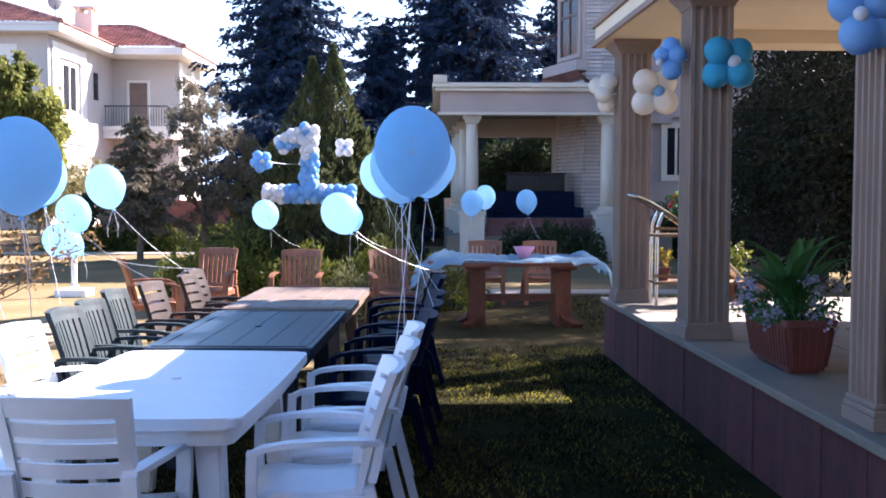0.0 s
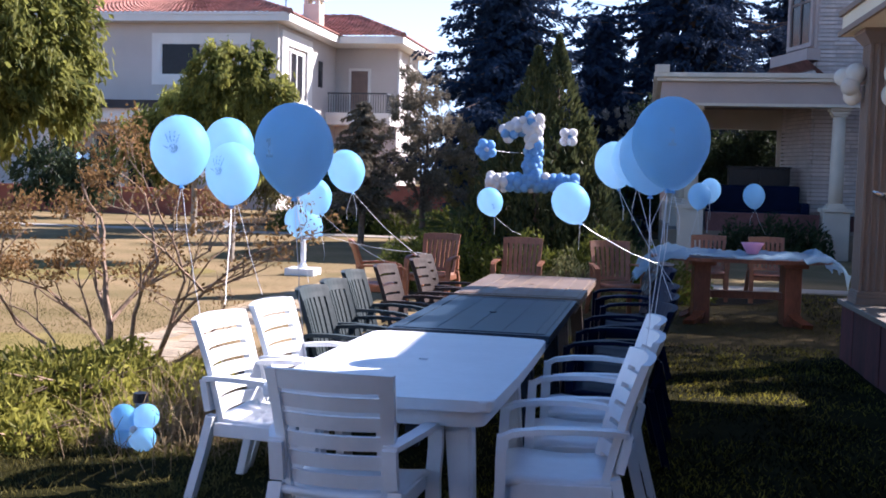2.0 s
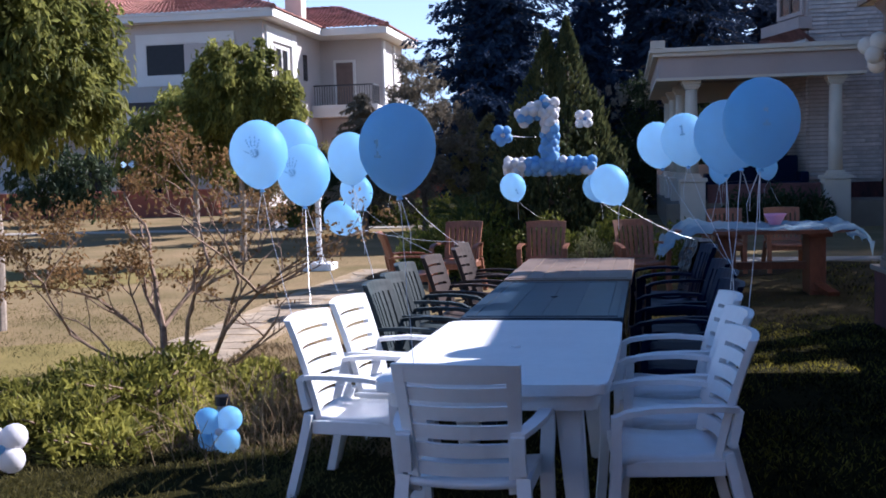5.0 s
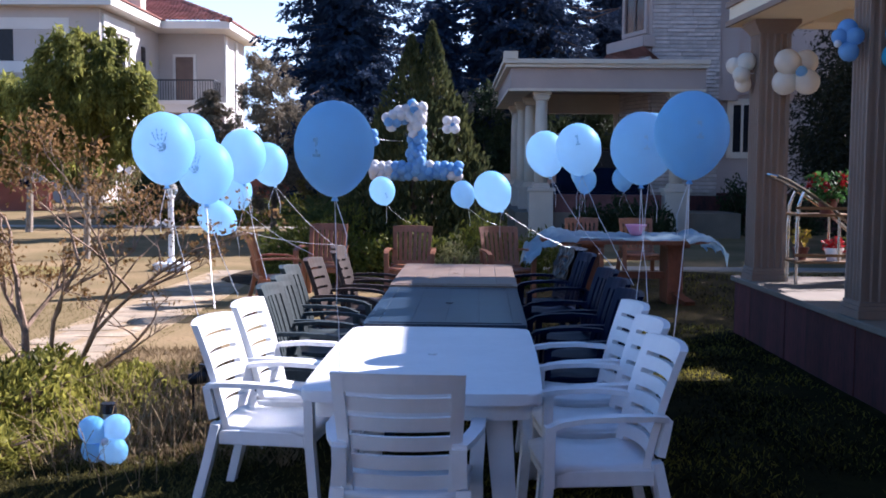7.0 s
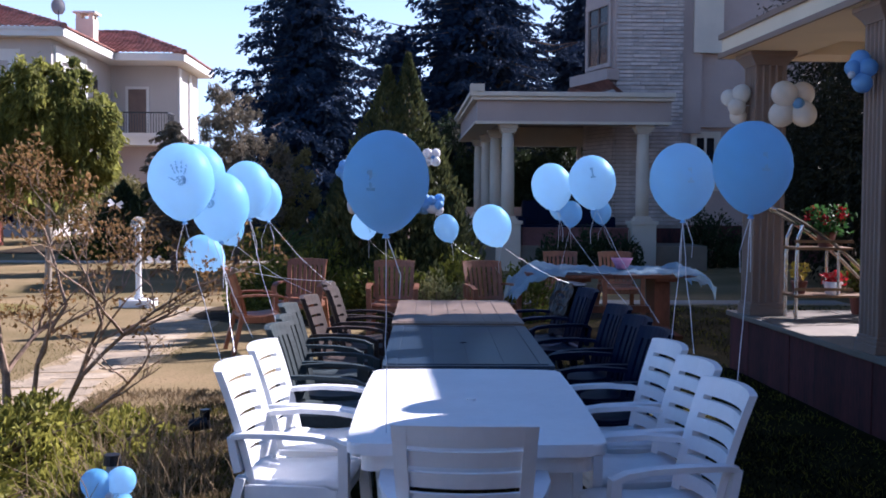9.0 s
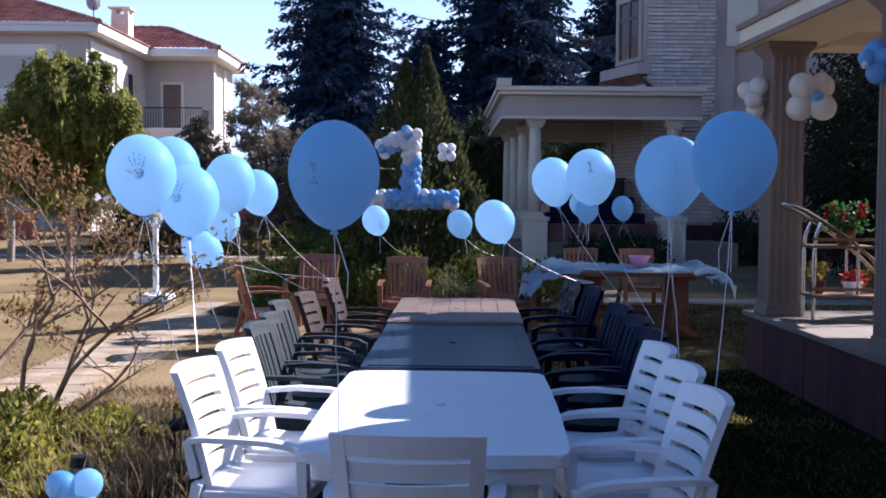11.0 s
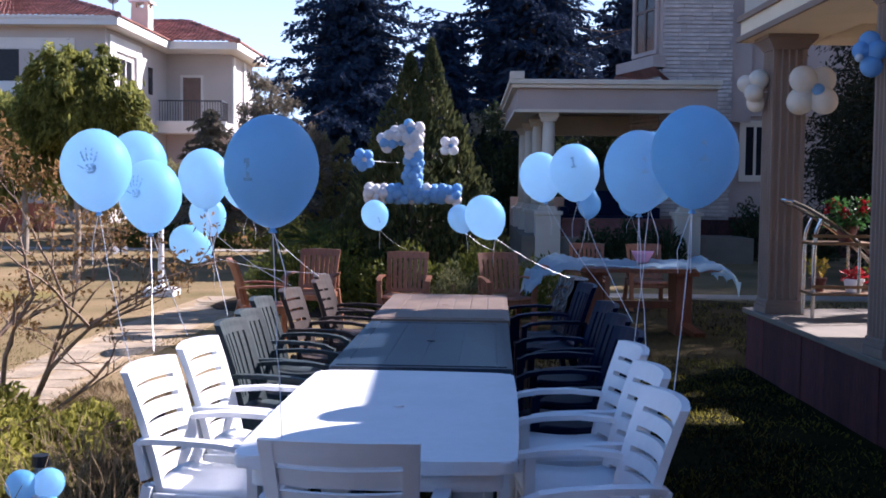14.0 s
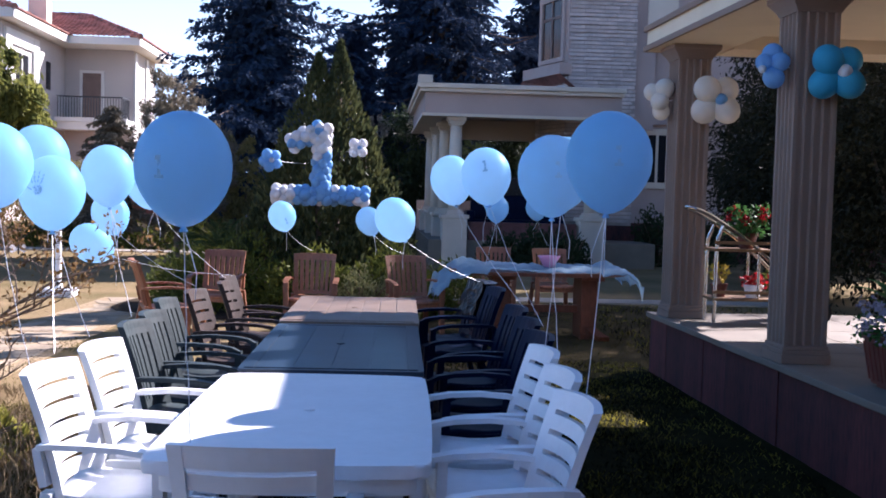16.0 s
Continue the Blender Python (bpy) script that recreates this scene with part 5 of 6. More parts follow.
def porch_column(x, y, parent, z0=1.1, h=2.11):
    bm = bmesh.new()
    tube(bm, [(x, y, z0 + 0.08), (x, y, z0 + 0.7), (x, y, z0 + 1.4), (x, y, z0 + h - 0.16)], [0.145, 0.145, 0.138, 0.125], 20)
    c = part("porch_column", bm, M_VILLATRIM, parent, smooth=True)
    bm = bmesh.new()
    for hw, a, b in ((0.20, 0, 0.05), (0.17, 0.05, 0.10)):
        box(bm, x - hw, x + hw, y - hw, y + hw, z0 + a, z0 + b, 0.01)
    part("column_base", bm, M_VILLATRIM, c)
    bm = bmesh.new()
    for hw, a, b in ((0.15, -0.18, -0.13), (0.18, -0.13, -0.07), (0.21, -0.07, 0.0)):
        box(bm, x - hw, x + hw, y - hw, y + hw, z0 + h + a, z0 + h + b, 0.01)
    part("column_capital", bm, M_VILLATRIM, c)
    bm = bmesh.new()
    box(bm, x - 0.27, x + 0.27, y - 0.27, y + 0.27, 0, z0 - 0.08, 0.015)
    box(bm, x - 0.31, x + 0.31, y - 0.31, y + 0.31, z0 - 0.08, z0, 0.012)
    part("pedestal", bm, M_VILLATRIM, c)


for x, y in ((2.06, PY + 0.34), (5.06, PY + 0.34), (1.95, PY + 2.3), (1.88, PY + 4.3), (1.82, PY + 6.3)):
    porch_column(x, y, villa)
part("low_wall", boxes((2.38, 4.74, PY + 0.24, PY + 0.44, 0, 0.90), (2.38, 4.74, PY + 0.2, PY + 0.48, 0.90, 0.95)), M_ROSEWALL, villa)
part("right_low_wall", boxes((5.38, 7.0, 21.4, 21.6, 0, 0.9)), M_PLINTH, villa)
# tower: front face, canted left face with a window
bm = bmesh.new()
prism(bm, [(4.42, 23.6), (4.88, 22.06), (6.5, 22.06), (6.5, 28), (5.1, 28)], 0, 9.5)
tw = part("tower_wall", bm, M_MORTAR, villa)
bm = bmesh.new()
prism(bm, [(4.38, 23.58), (4.84, 22.02), (4.91, 22.05), (4.45, 23.62)], 4.7, 9.5)
part("tower_side_panel", bm, M_VILLA, villa)
CANT = Matrix.Translation((4.625, 22.815, 0)) @ pose(0, 0, 0, 0, 0, -73.4)
tv = part("tower_window", boxes((-0.68, 0.68, -0.10, -0.03, 4.80, 4.90), (-0.68, -0.56, -0.09, -0.03, 4.90, 6.30), (0.56, 0.68, -0.09, -0.03, 4.90, 6.30), (-0.68, 0.68, -0.10, -0.03, 6.30, 6.44)), M_VILLA, villa)
tv.matrix_local = CANT
part("pane", boxes((-0.56, 0.56, -0.05, -0.035, 4.90, 6.30)), M_DARK, tv)
part("window_frame", boxes((-0.56, -0.49, -0.075, -0.05, 4.90, 6.30), (0.49, 0.56, -0.075, -0.05, 4.90, 6.30), (-0.035, 0.035, -0.075, -0.05, 4.90, 6.30), (-0.49, -0.035, -0.075, -0.05, 5.85, 5.91), (0.035, 0.49, -0.075, -0.05, 5.85, 5.91)), M_DOOR, tv)
bm = bmesh.new()
prism(bm, [(4.02, 23.9), (4.62, 21.86), (4.93, 22.0), (4.45, 23.7)], 4.46, 4.72)
part("tower_ledge", bm, M_VILLA, villa)
bm = bmesh.new()
lv = [bm.verts.new(p) for p in ((4.02, 23.9, 4.46), (4.62, 21.86, 4.46), (5.18, 21.72, 3.98), (3.72, 24.2, 4.0))]
bm.faces.new(lv)
bmesh.ops.solidify(bm, geom=bm.faces[:], thickness=0.12)
part("ledge_roof", bm, M_TILE, villa)
part("wing_wall", boxes((6.5, 17, 22.35, 28, 0, 9.5)), M_VILLA, villa)
part("wing_pilaster", boxes((6.5, 7.0, 22.2, 22.35, 3.2, 9.5), (6.5, 8.6, 22.22, 22.35, 3.35, 3.5)), M_VILLA, villa)
part("wing_panel", boxes((6.78, 7.5, 22.13, 22.35, 5.15, 9.5)), M_VILLATRIM, villa)
window_at(villa, 6.88, 7.42, 1.9, 3.15, 22.35, surround=0.10, frame_m=M_VILLATRIM)
window_at(villa, 9.2, 10.6, 1.4, 3.0, 22.35, surround=0.10, frame_m=M_VILLATRIM)
part("wing_skirt", boxes((6.5, 17, 22.28, 22.35, 0, 0.95)), M_PLINTH, villa)
part("porch_rear_wall", boxes((1.5, 5.0, 26.6, 26.9, 0.55, 1.35)), M_VILLA, villa)
part("porch_door", prism(bmesh.new(), [(4.43, 23.9), (4.63, 25.2), (4.72, 25.2), (4.52, 23.9)], 0.55, 2.9), M_DOOR, villa)


def sofa_set():
    t = thing("porch_sofa", "dark cushioned sofa on the porch", "sofa", pose(3.6, 21.6, 0.55))
    part("seat", boxes((-1.0, 1.0, -0.35, 0.35, 0.0, 0.42), bevel=0.05), M_NAVY, t)
    part("backrest", boxes((-1.0, 1.0, 0.25, 0.45, 0.35, 1.0), bevel=0.05), M_NAVY, t)
    part("armrest", boxes((-1.15, -0.95, -0.35, 0.4, 0, 0.62), bevel=0.04), M_NAVY, t)
    part("armrest", boxes((0.95, 1.15, -0.35, 0.4, 0, 0.62), bevel=0.04), M_NAVY, t)


sofa_set()


def porch_cabinet(m):
    t = thing("porch_cabinet", "wide black cabinet standing on the porch", "cabinet", m)
    part("body", boxes((-0.70, 0.70, -0.22, 0.22, 0.08, 1.40), bevel=0.01), M_BLACKPL, t)
    part("top", boxes((-0.73, 0.73, -0.25, 0.25, 1.402, 1.45), bevel=0.008), M_BLACKPL, t)
    for x in (-0.345, 0.345):
        d = part("door", boxes((x - 0.33, x + 0.33, -0.242, -0.223, 0.12, 1.37), bevel=0.004), M_BLACKPL, t)
        part("handle", boxes((x * 0.2 - 0.012, x * 0.2 + 0.012, -0.262, -0.243, 0.70, 0.86)), M_STEEL, d)
    for x in (-0.6, 0.6):
        part("foot", boxes((x - 0.05, x + 0.05, -0.18, 0.18, 0, 0.078)), M_BLACKPL, t)
    return t


porch_cabinet(pose(3.72, 22.5, 0.55))


# ---- trees ----
def limb_set(bm, rng, base, tips, r):
    for tip in tips:
        b, e = Vector(base), Vector(tip)
        mid = b.lerp(e, 0.5) + Vector((rng.uniform(-0.1, 0.1), rng.uniform(-0.1, 0.1), 0.12)) * (e - b).length
        tube(bm, [b, mid, e], [r, r * 0.6, r * 0.22], 6)


def spruce(x, y, h, r, z0, seed, label, n_br=150, per=13, leaf=0.21, needles=None, taper=0.8):
    """A conifer: a trunk, long uneven limbs, each with side sprays of needles that hang a little."""
    needles = needles or M_SPRUCE
    t = thing("conifer", label, "tree", pose(x, y, 0))
    rng = np.random.default_rng(seed)
    bm = bmesh.new()
    tube(bm, [(0, 0, 0), (0.05, 0.02, h * 0.35), (0, 0.03, h * 0.7), (0, 0, h)], [0.024 * h, 0.019 * h, 0.011 * h, 0.01], 9)
    part("trunk", bm, M_BARK, t)
    nc = int(7000 * min(1, r / 2.5))
    q = rng.uniform(0, 1, nc)
    an = rng.uniform(0, 2 * math.pi, nc)
    rad = r * ((1 - q) ** taper) * 0.50 * rng.uniform(0.1, 1, nc) ** 0.5
    inner = np.stack([rad * np.cos(an), rad * np.sin(an), z0 + (h - z0) * q * 0.95], 1)
    leaves("inner_foliage", inner, np.stack([np.cos(an), np.sin(an), -0.5 + 0 * an], 1) + rng.normal(size=(nc, 3)) * 0.4, rng.uniform(0.3, 0.6, nc) * min(1, r / 2.5), rng.uniform(0.12, 0.24, nc) * min(1, r / 2.5), needles, t, seed=seed + 80)
    ph = rng.uniform(0, 6.28, 4)
    bm = bmesh.new()
    C, D = [], []
    for k in range(n_br):
        q = min(0.985, (k + rng.uniform(0, 1)) / n_br)
        z = z0 + (h - z0) * q ** 0.95
        a = k * 2.399 + rng.uniform(-0.5, 0.5)
        lump = 1 + 0.22 * math.sin(2 * a + 9 * q + ph[0]) + 0.18 * math.sin(3 * a - 17 * q + ph[1]) + 0.12 * math.sin(31 * q + ph[2])
        l = r * ((1 - q) ** taper + 0.04) * rng.uniform(0.60, 1.12) * lump
        d = np.array([math.cos(a), math.sin(a), 0])
        side = np.array([-d[1], d[0], 0])
        up, droop = rng.uniform(0.0, 0.22) * l, rng.uniform(0.22, 0.40) * l
        P = lambda s: np.array([0, 0, z]) + d * l * s + np.array([0, 0, up * s * 2 * (1 - s) - droop * s * s + 0.24 * l * s ** 5])
        tube(bm, [P(s) for s in (0, 0.35, 0.7, 1)], [0.012 * l + 0.012, 0.011 * l, 0.008 * l, 0.004], 5)
        m = int(7 + 12 * min(1.2, l / r))
        for i in range(m):
            s = 0.18 + 0.84 * (i + rng.uniform(0, 1)) / m
            sg = -1 if i % 2 else 1
            bl = (0.34 * l * (1.08 - s) + 0.05 * l + 0.10) * rng.uniform(0.6, 1.3)
            bd = d * rng.uniform(0.45, 0.9) + side * sg * rng.uniform(0.4, 1.0) + np.array([0, 0, rng.uniform(-0.55, 0.05)])
            bd /= np.linalg.norm(bd)
            n = max(5, int(per * (0.45 + bl / (0.22 * r + 0.1))))
            u = rng.uniform(0, 1, n)
            C.append(P(min(s, 1.0)) + bd * (bl * u)[:, None] + np.array([0, 0, -0.25]) * (bl * u ** 2)[:, None] + rng.normal(size=(n, 3)) * 0.035 * min(1, r / 2.5))
            D.append(bd + rng.normal(size=(n, 3)) * 0.45 + np.array([0, 0, -0.2]))
    tagged(part("limb", bm, M_BARK, t), kind="stuff")
    C, D = np.concatenate(C), np.concatenate(D)
    leaves("crown", C, D, rng.uniform(0.6, 1.3, len(C)) * leaf, rng.uniform(0.28, 0.5, len(C)) * leaf, needles, t, seed=seed + 50)
    return t


spruce(-3.05, 27.5, 10.0, 3.35, 0.5, 31, "tall dark spruce with drooping branches, blued for haze", 210, 17, 0.17)
spruce(2.35, 34.0, 14.5, 5.2, 0.6, 32, "very tall dark spruce behind the villa", 250, 22, 0.20)
spruce(6.2, 36.0, 9.4, 4.2, 0.8, 33, "broad dark conifer behind the villa", 120, 13, 0.26)
spruce(-0.5, 31.5, 7.0, 3.3, 0.2, 34, "lower dark conifer between the tall spruces", 150, 13, 0.22)


def thuja(m, tips, label, seed, n=15000, material=None, leaf=0.11):
    """Upright dense sprays on a few pointed spires: tips of (x, y, height, radius)."""
    t = thing("thuja", label, "tree", m)
    rng = np.random.default_rng(seed)
    bm = bmesh.new()
    for x, y, h, r in tips:
        tube(bm, [(x * 0.5, y * 0.5, 0), (x, y, h * 0.5), (x, y, h * 0.95)], [0.05, 0.035, 0.008], 7)
    part("trunk", bm, M_BARK, t)
    C, D = [], []
    tot = sum(h * r for _, _, h, r in tips)
    for x, y, h, r in tips:
        k = int(n * h * r / tot)
        q = rng.uniform(0, 1, k) ** 1.25
        a = rng.uniform(0, 2 * math.pi, k)
        lob = 1 + 0.16 * np.sin(5 * a + 9 * q + seed) + 0.12 * np.sin(9 * a - 14 * q) + 0.10 * np.sin(23 * q + 3 * a)
        rad = r * (np.sin(np.minimum(1, (1 - q) * 1.12 + 0.02) * math.pi / 2) ** 1.15) * lob * (1 - 0.30 * rng.uniform(0, 1, k) ** 2)
        C.append(np.stack([x + rad * np.cos(a), y + rad * np.sin(a), 0.05 + h * q], 1))
        out = np.stack([np.cos(a), np.sin(a), np.zeros(k)], 1)
        D.append(out * rng.uniform(0.1, 0.7, k)[:, None] + np.array([0, 0, 1.0]) + rng.normal(size=(k, 3)) * 0.3)
    C, D = np.concatenate(C), np.concatenate(D)
    leaves("crown", C, D, rng.uniform(0.6, 1.5, len(C)) * leaf, rng.uniform(0.3, 0.6, len(C)) * leaf, material or M_THUJA, t, seed=seed + 7)
    return t


thuja(pose(-0.25, 10.75, 0), [(-0.18, 0, 3.30, 0.80), (0.10, 0.1, 3.48, 0.72), (0.45, 0.1, 2.45, 0.62), (-0.62, 0.1, 2.3, 0.62), (0.70, -0.2, 1.6, 0.5), (-0.85, -0.1, 1.4, 0.55)], "dense dark green thuja with two pointed tops", 41, 15000)
spruce(-5.15, 19.2, 3.2, 0.75, 0.75, 42, "slim grey-brown juniper with a bare foot on the lawn edge", 70, 9, 0.11, M_GREYCON, 0.6)
thuja(pose(-1.5, 19.5, 0), [(0, 0, 2.3, 0.7), (0.8, 0.2, 2.0, 0.7), (1.7, 0.3, 1.8, 0.7)], "dark evergreen bushes beyond the thuja", 44, 7000, M_DARKLEAF, 0.15)
thuja(pose(-6.5, 24.0, 0), [(0, 0, 2.4, 0.8), (-1.0, 0.2, 1.9, 0.9)], "dark clipped evergreen by the house", 45, 5000, M_DARKLEAF, 0.16)


def crown_tree(m, h_trunk, lumps, label, seed, n, leaf=0.16, r_trunk=0.07, material=None, bark=None, hang=1.0, dense=60):
    """A broadleaf tree: trunk, limbs to each lump, hanging leaf tufts: lumps of (x, y, z, radius)."""
    t = thing("tree", label, "tree", m)
    rng = np.random.default_rng(seed)
    rr = random.Random(seed)
    bm = bmesh.new()
    tube(bm, [(0, 0, 0), (0.03, 0.02, h_trunk * 0.5), (0, 0, h_trunk)], [r_trunk * 1.2, r_trunk, r_trunk * 0.85], 9)
    part("trunk", bm, bark or M_BARKPALE, t)
    bm = bmesh.new()
    limb_set(bm, rr, (0, 0, h_trunk * 0.95), [(x, y, z) for x, y, z, _ in lumps], r_trunk * 0.6)
    part("limb", bm, bark or M_BARKPALE, t)
    C, D = [], []
    tot = sum(r ** 2 for *_, r in lumps)
    for x, y, z, r in lumps:
        tufts = max(6, int(dense * r ** 2))
        td = rand_dirs(rng, tufts)
        for d in td:
            c0 = np.array([x, y, z]) + d * r * rng.uniform(0.62, 1.08) * np.array([1, 1, 0.85])
            k = max(4, int(n * r ** 2 / tot / tufts))
            s = rng.uniform(0, 1, k)
            C.append(c0 + rng.normal(size=(k, 3)) * r * 0.10 + np.array([0, 0, -1.0]) * (s * 0.38 * hang * r)[:, None] + d * (s * 0.1)[:, None])
            D.append(np.array([0, 0, -1.0]) * hang + d * 0.6 + rng.normal(size=(k, 3)) * 0.5)
    C, D = np.concatenate(C), np.concatenate(D)
    leaves("crown", C, D, rng.uniform(0.6, 1.4, len(C)) * leaf, rng.uniform(0.25, 0.5, len(C)) * leaf, material or M_LEAF, t, seed=seed + 9)
    return t


crown_tree(pose(-5.88, 13.3, 0), 1.9, [(0, 0, 2.75, 0.72), (0.48, 0, 2.95, 0.58), (-0.52, 0.1, 2.65, 0.62), (0.05, -0.25, 3.25, 0.55), (0.72, 0.1, 2.45, 0.46), (-0.68, -0.1, 2.2, 0.45), (0.1, 0.2, 2.15, 0.55), (0.55, 0.1, 2.05, 0.42), (0.25, 0.1, 3.45, 0.36)], "round-headed garden tree with drooping green leaves", 51, 42000, 0.115, 0.05, dense=110)
crown_tree(pose(-5.65, 5.55, 0) @ Matrix.Scale(0.92, 4), 2.1, [(0, 0, 3.3, 0.95), (0.6, 0.1, 3.1, 0.80), (-0.7, 0.2, 3.1, 0.85), (0.1, -0.3, 2.65, 0.75), (0.80, 0.2, 2.65, 0.60), (-0.8, -0.2, 2.5, 0.75), (0.2, 0.2, 3.9, 0.7), (0.6, -0.1, 2.35, 0.45)], "large round-headed tree with pale painted trunk", 52, 52000, 0.12, 0.06, dense=110)
crown_tree(pose(-4.0, 20.3, 0), 0.9, [(-0.1, 0, 3.5, 0.55), (0.15, 0.1, 2.9, 0.62), (-0.45, 0, 2.75, 0.60), (0.55, 0, 2.35, 0.60), (-0.6, 0.1, 2.0, 0.60), (0.15, -0.1, 1.9, 0.65), (0.7, 0, 1.55, 0.55), (-0.2, 0, 1.15, 0.65)], "loose grey-brown juniper on the lawn edge", 54, 15000, 0.10, 0.07, M_GREYCON, M_BARK, -0.25, 70)
crown_tree(pose(-2.82, 21.0, 0), 0.5, [(0, 0, 2.35, 0.40), (-0.2, 0, 1.9, 0.45), (0.25, 0.1, 1.75, 0.48), (-0.3, 0, 1.3, 0.50), (0.3, 0, 1.1, 0.50), (0, 0, 0.8, 0.55)], "olive conifer bush at the back of the lawn", 55, 8000, 0.10, 0.06, M_OLIVE, M_BARK, -0.4, 70)
crown_tree(pose(-4.6, 30.0, 0), 2.2, [(0, 0, 4.5, 0.7), (-0.9, 0, 4.4, 0.6), (0.7, 0.1, 4.1, 0.6), (-0.2, 0, 3.6, 0.8)], "pale leafless feathery tree beyond the lawn", 56, 3600, 0.13, 0.06, M_PALETWIG, M_BARKPALE, -0.7, 45)
crown_tree(pose(1.1, 30.0, 0), 1.8, [(0, 0, 3.5, 0.6), (-0.8, 0, 3.3, 0.5), (0.7, 0.1, 3.2, 0.6)], "pale leafless feathery tree beyond the thuja", 57, 2600, 0.13, 0.06, M_PALETWIG, M_BARKPALE, -0.7, 45)
crown_tree(pose(-9.5, 20.0, 0), 1.6, [(0, 0, 2.6, 1.1), (1.0, 0, 2.2, 0.8), (-1.0, 0.1, 2.3, 0.9)], "green garden tree beside the house", 53, 9000, 0.2, 0.07)
# dark evergreens beyond the terrace; several added or raised to shade lawn and path
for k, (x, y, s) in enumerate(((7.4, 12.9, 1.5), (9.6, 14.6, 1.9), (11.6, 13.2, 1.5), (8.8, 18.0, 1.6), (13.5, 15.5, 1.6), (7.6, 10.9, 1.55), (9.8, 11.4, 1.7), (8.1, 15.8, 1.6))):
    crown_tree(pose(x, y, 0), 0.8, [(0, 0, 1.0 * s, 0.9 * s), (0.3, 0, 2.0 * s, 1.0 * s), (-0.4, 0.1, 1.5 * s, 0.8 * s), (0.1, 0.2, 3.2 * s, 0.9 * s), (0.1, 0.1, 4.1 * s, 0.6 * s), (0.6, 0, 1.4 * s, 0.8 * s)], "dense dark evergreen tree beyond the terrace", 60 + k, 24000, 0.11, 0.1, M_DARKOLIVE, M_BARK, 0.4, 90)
for k, (x, y) in enumerate(((2.2, 29.2), (4.4, 29.0), (6.4, 29.8))):
    crown_tree(pose(x, y, 0), 0.8, [(0, 0, 1.2, 1.2), (0.4, 0, 2.4, 1.2), (-0.5, 0.1, 3.3, 1.1), (0.9, 0.2, 1.6, 1.1), (-0.9, 0, 1.8, 1.1)], "dark evergreen bush behind the porch", 78 + k, 14000, 0.16, 0.09, M_DARKLEAF, M_BARK, 0.4, 70)
for k, (x, y) in enumerate(((-16.5, 26.5), (-22, 27), (-27, 25))):
    crown_tree(pose(x, y, 0), 0.9, [(0, 0, 1.6, 1.1), (0.9, 0, 1.4, 0.9), (-0.9, 0.1, 1.5, 0.9)], "green garden bush by the red wall", 70 + k, 4500, 0.2, 0.07, M_DARKLEAF)
# Added bushes cover the sunlit wall foot in place of shade on it.
for k, (x, y) in enumerate(((-12.4, 33.0), (-10.7, 35.5))):
    crown_tree(pose(x, y, 0), 0.9, [(0, 0, 1.7, 1.1), (0.9, 0, 1.4, 0.9), (-0.9, 0.1, 1.9, 1.0)], "added olive bush hiding the bright foot of the house wall", 75 + k, 6000, 0.16, 0.07, M_OLIVE)


# ---- small twiggy tree ----
def twig_tree(m, seed=5):
    t = thing("small_tree", "bare twiggy shrub-tree with a few rust-coloured leaves", "tree", m)
    rng = random.Random(seed)
    tips = []
    stems = []
    def grow(bm, p, d, l, r, depth):
        n = 4
        pts, q = [p], p.copy()
        for k in range(n):
            d = (d + Vector((rng.uniform(-1, 1), rng.uniform(-1, 1), rng.uniform(-0.5, 0.6))) * 0.22).normalized()
            q = q + d * l / n
            pts.append(q.copy())
        tube(bm, pts, [r * (1 - 0.11 * k) for k in range(n + 1)], 6 if r > 0.008 else 4)
        if depth == 0 or l < 0.1:
            tips.extend(pts[1:])
            return
        for k in range(rng.choice((2, 3, 3))):
            b = pts[rng.randint(2, n)]
            ang = rng.uniform(0, 6.28)
            side = Vector((math.cos(ang), math.sin(ang), rng.uniform(-0.25, 0.5)))
            grow(bm, b, (d * 0.9 + side * rng.uniform(0.5, 0.95)).normalized(), l * rng.uniform(0.45, 0.70), r * 0.58, depth - 1)
    specs = [((0, 0, 0), (-0.42, 0.05, 1), 0.78, 0.034), ((0.06, 0.02, 0), (0.10, 0.1, 1), 0.92, 0.020), ((0.26, 0.1, 0), (0.42, -0.05, 1), 0.88, 0.020), ((0.34, 0.0, 0), (0.80, 0.1, 0.80), 0.72, 0.014), ((-0.05, -0.05, 0), (-1.0, -0.2, 0.55), 0.80, 0.017), ((0.2, 0.05, 0), (0.58, 0.0, 1), 0.9, 0.018), ((-0.02, 0.06, 0), (-0.75, 0.15, 0.9), 0.85, 0.018)]
    for p, d, l, r in specs:
        bm = bmesh.new()
        grow(bm, Vector(p), Vector(d).normalized(), l, r, 5)
        part("stem", bm, M_TWIG, t)
    nr = np.random.default_rng(seed)
    P = np.array([tuple(p) for p in tips])
    P = P[(P[:, 2] > 0.65) & ((P[:, 0] < 0.3) | (P[:, 2] > 1.6) | (nr.uniform(size=len(P)) < 0.3))]
    pick = P[nr.integers(0, len(P), 5200)] + nr.normal(size=(5200, 3)) * 0.04
    leaves("foliage", pick, nr.normal(size=(5200, 3)) + np.array([0, 0, -0.6]), nr.uniform(0.025, 0.055, 5200), nr.uniform(0.012, 0.028, 5200), M_RUST, t, seed=4)
    return t


twig_tree(pose(-2.78, 3.2, 0.0))


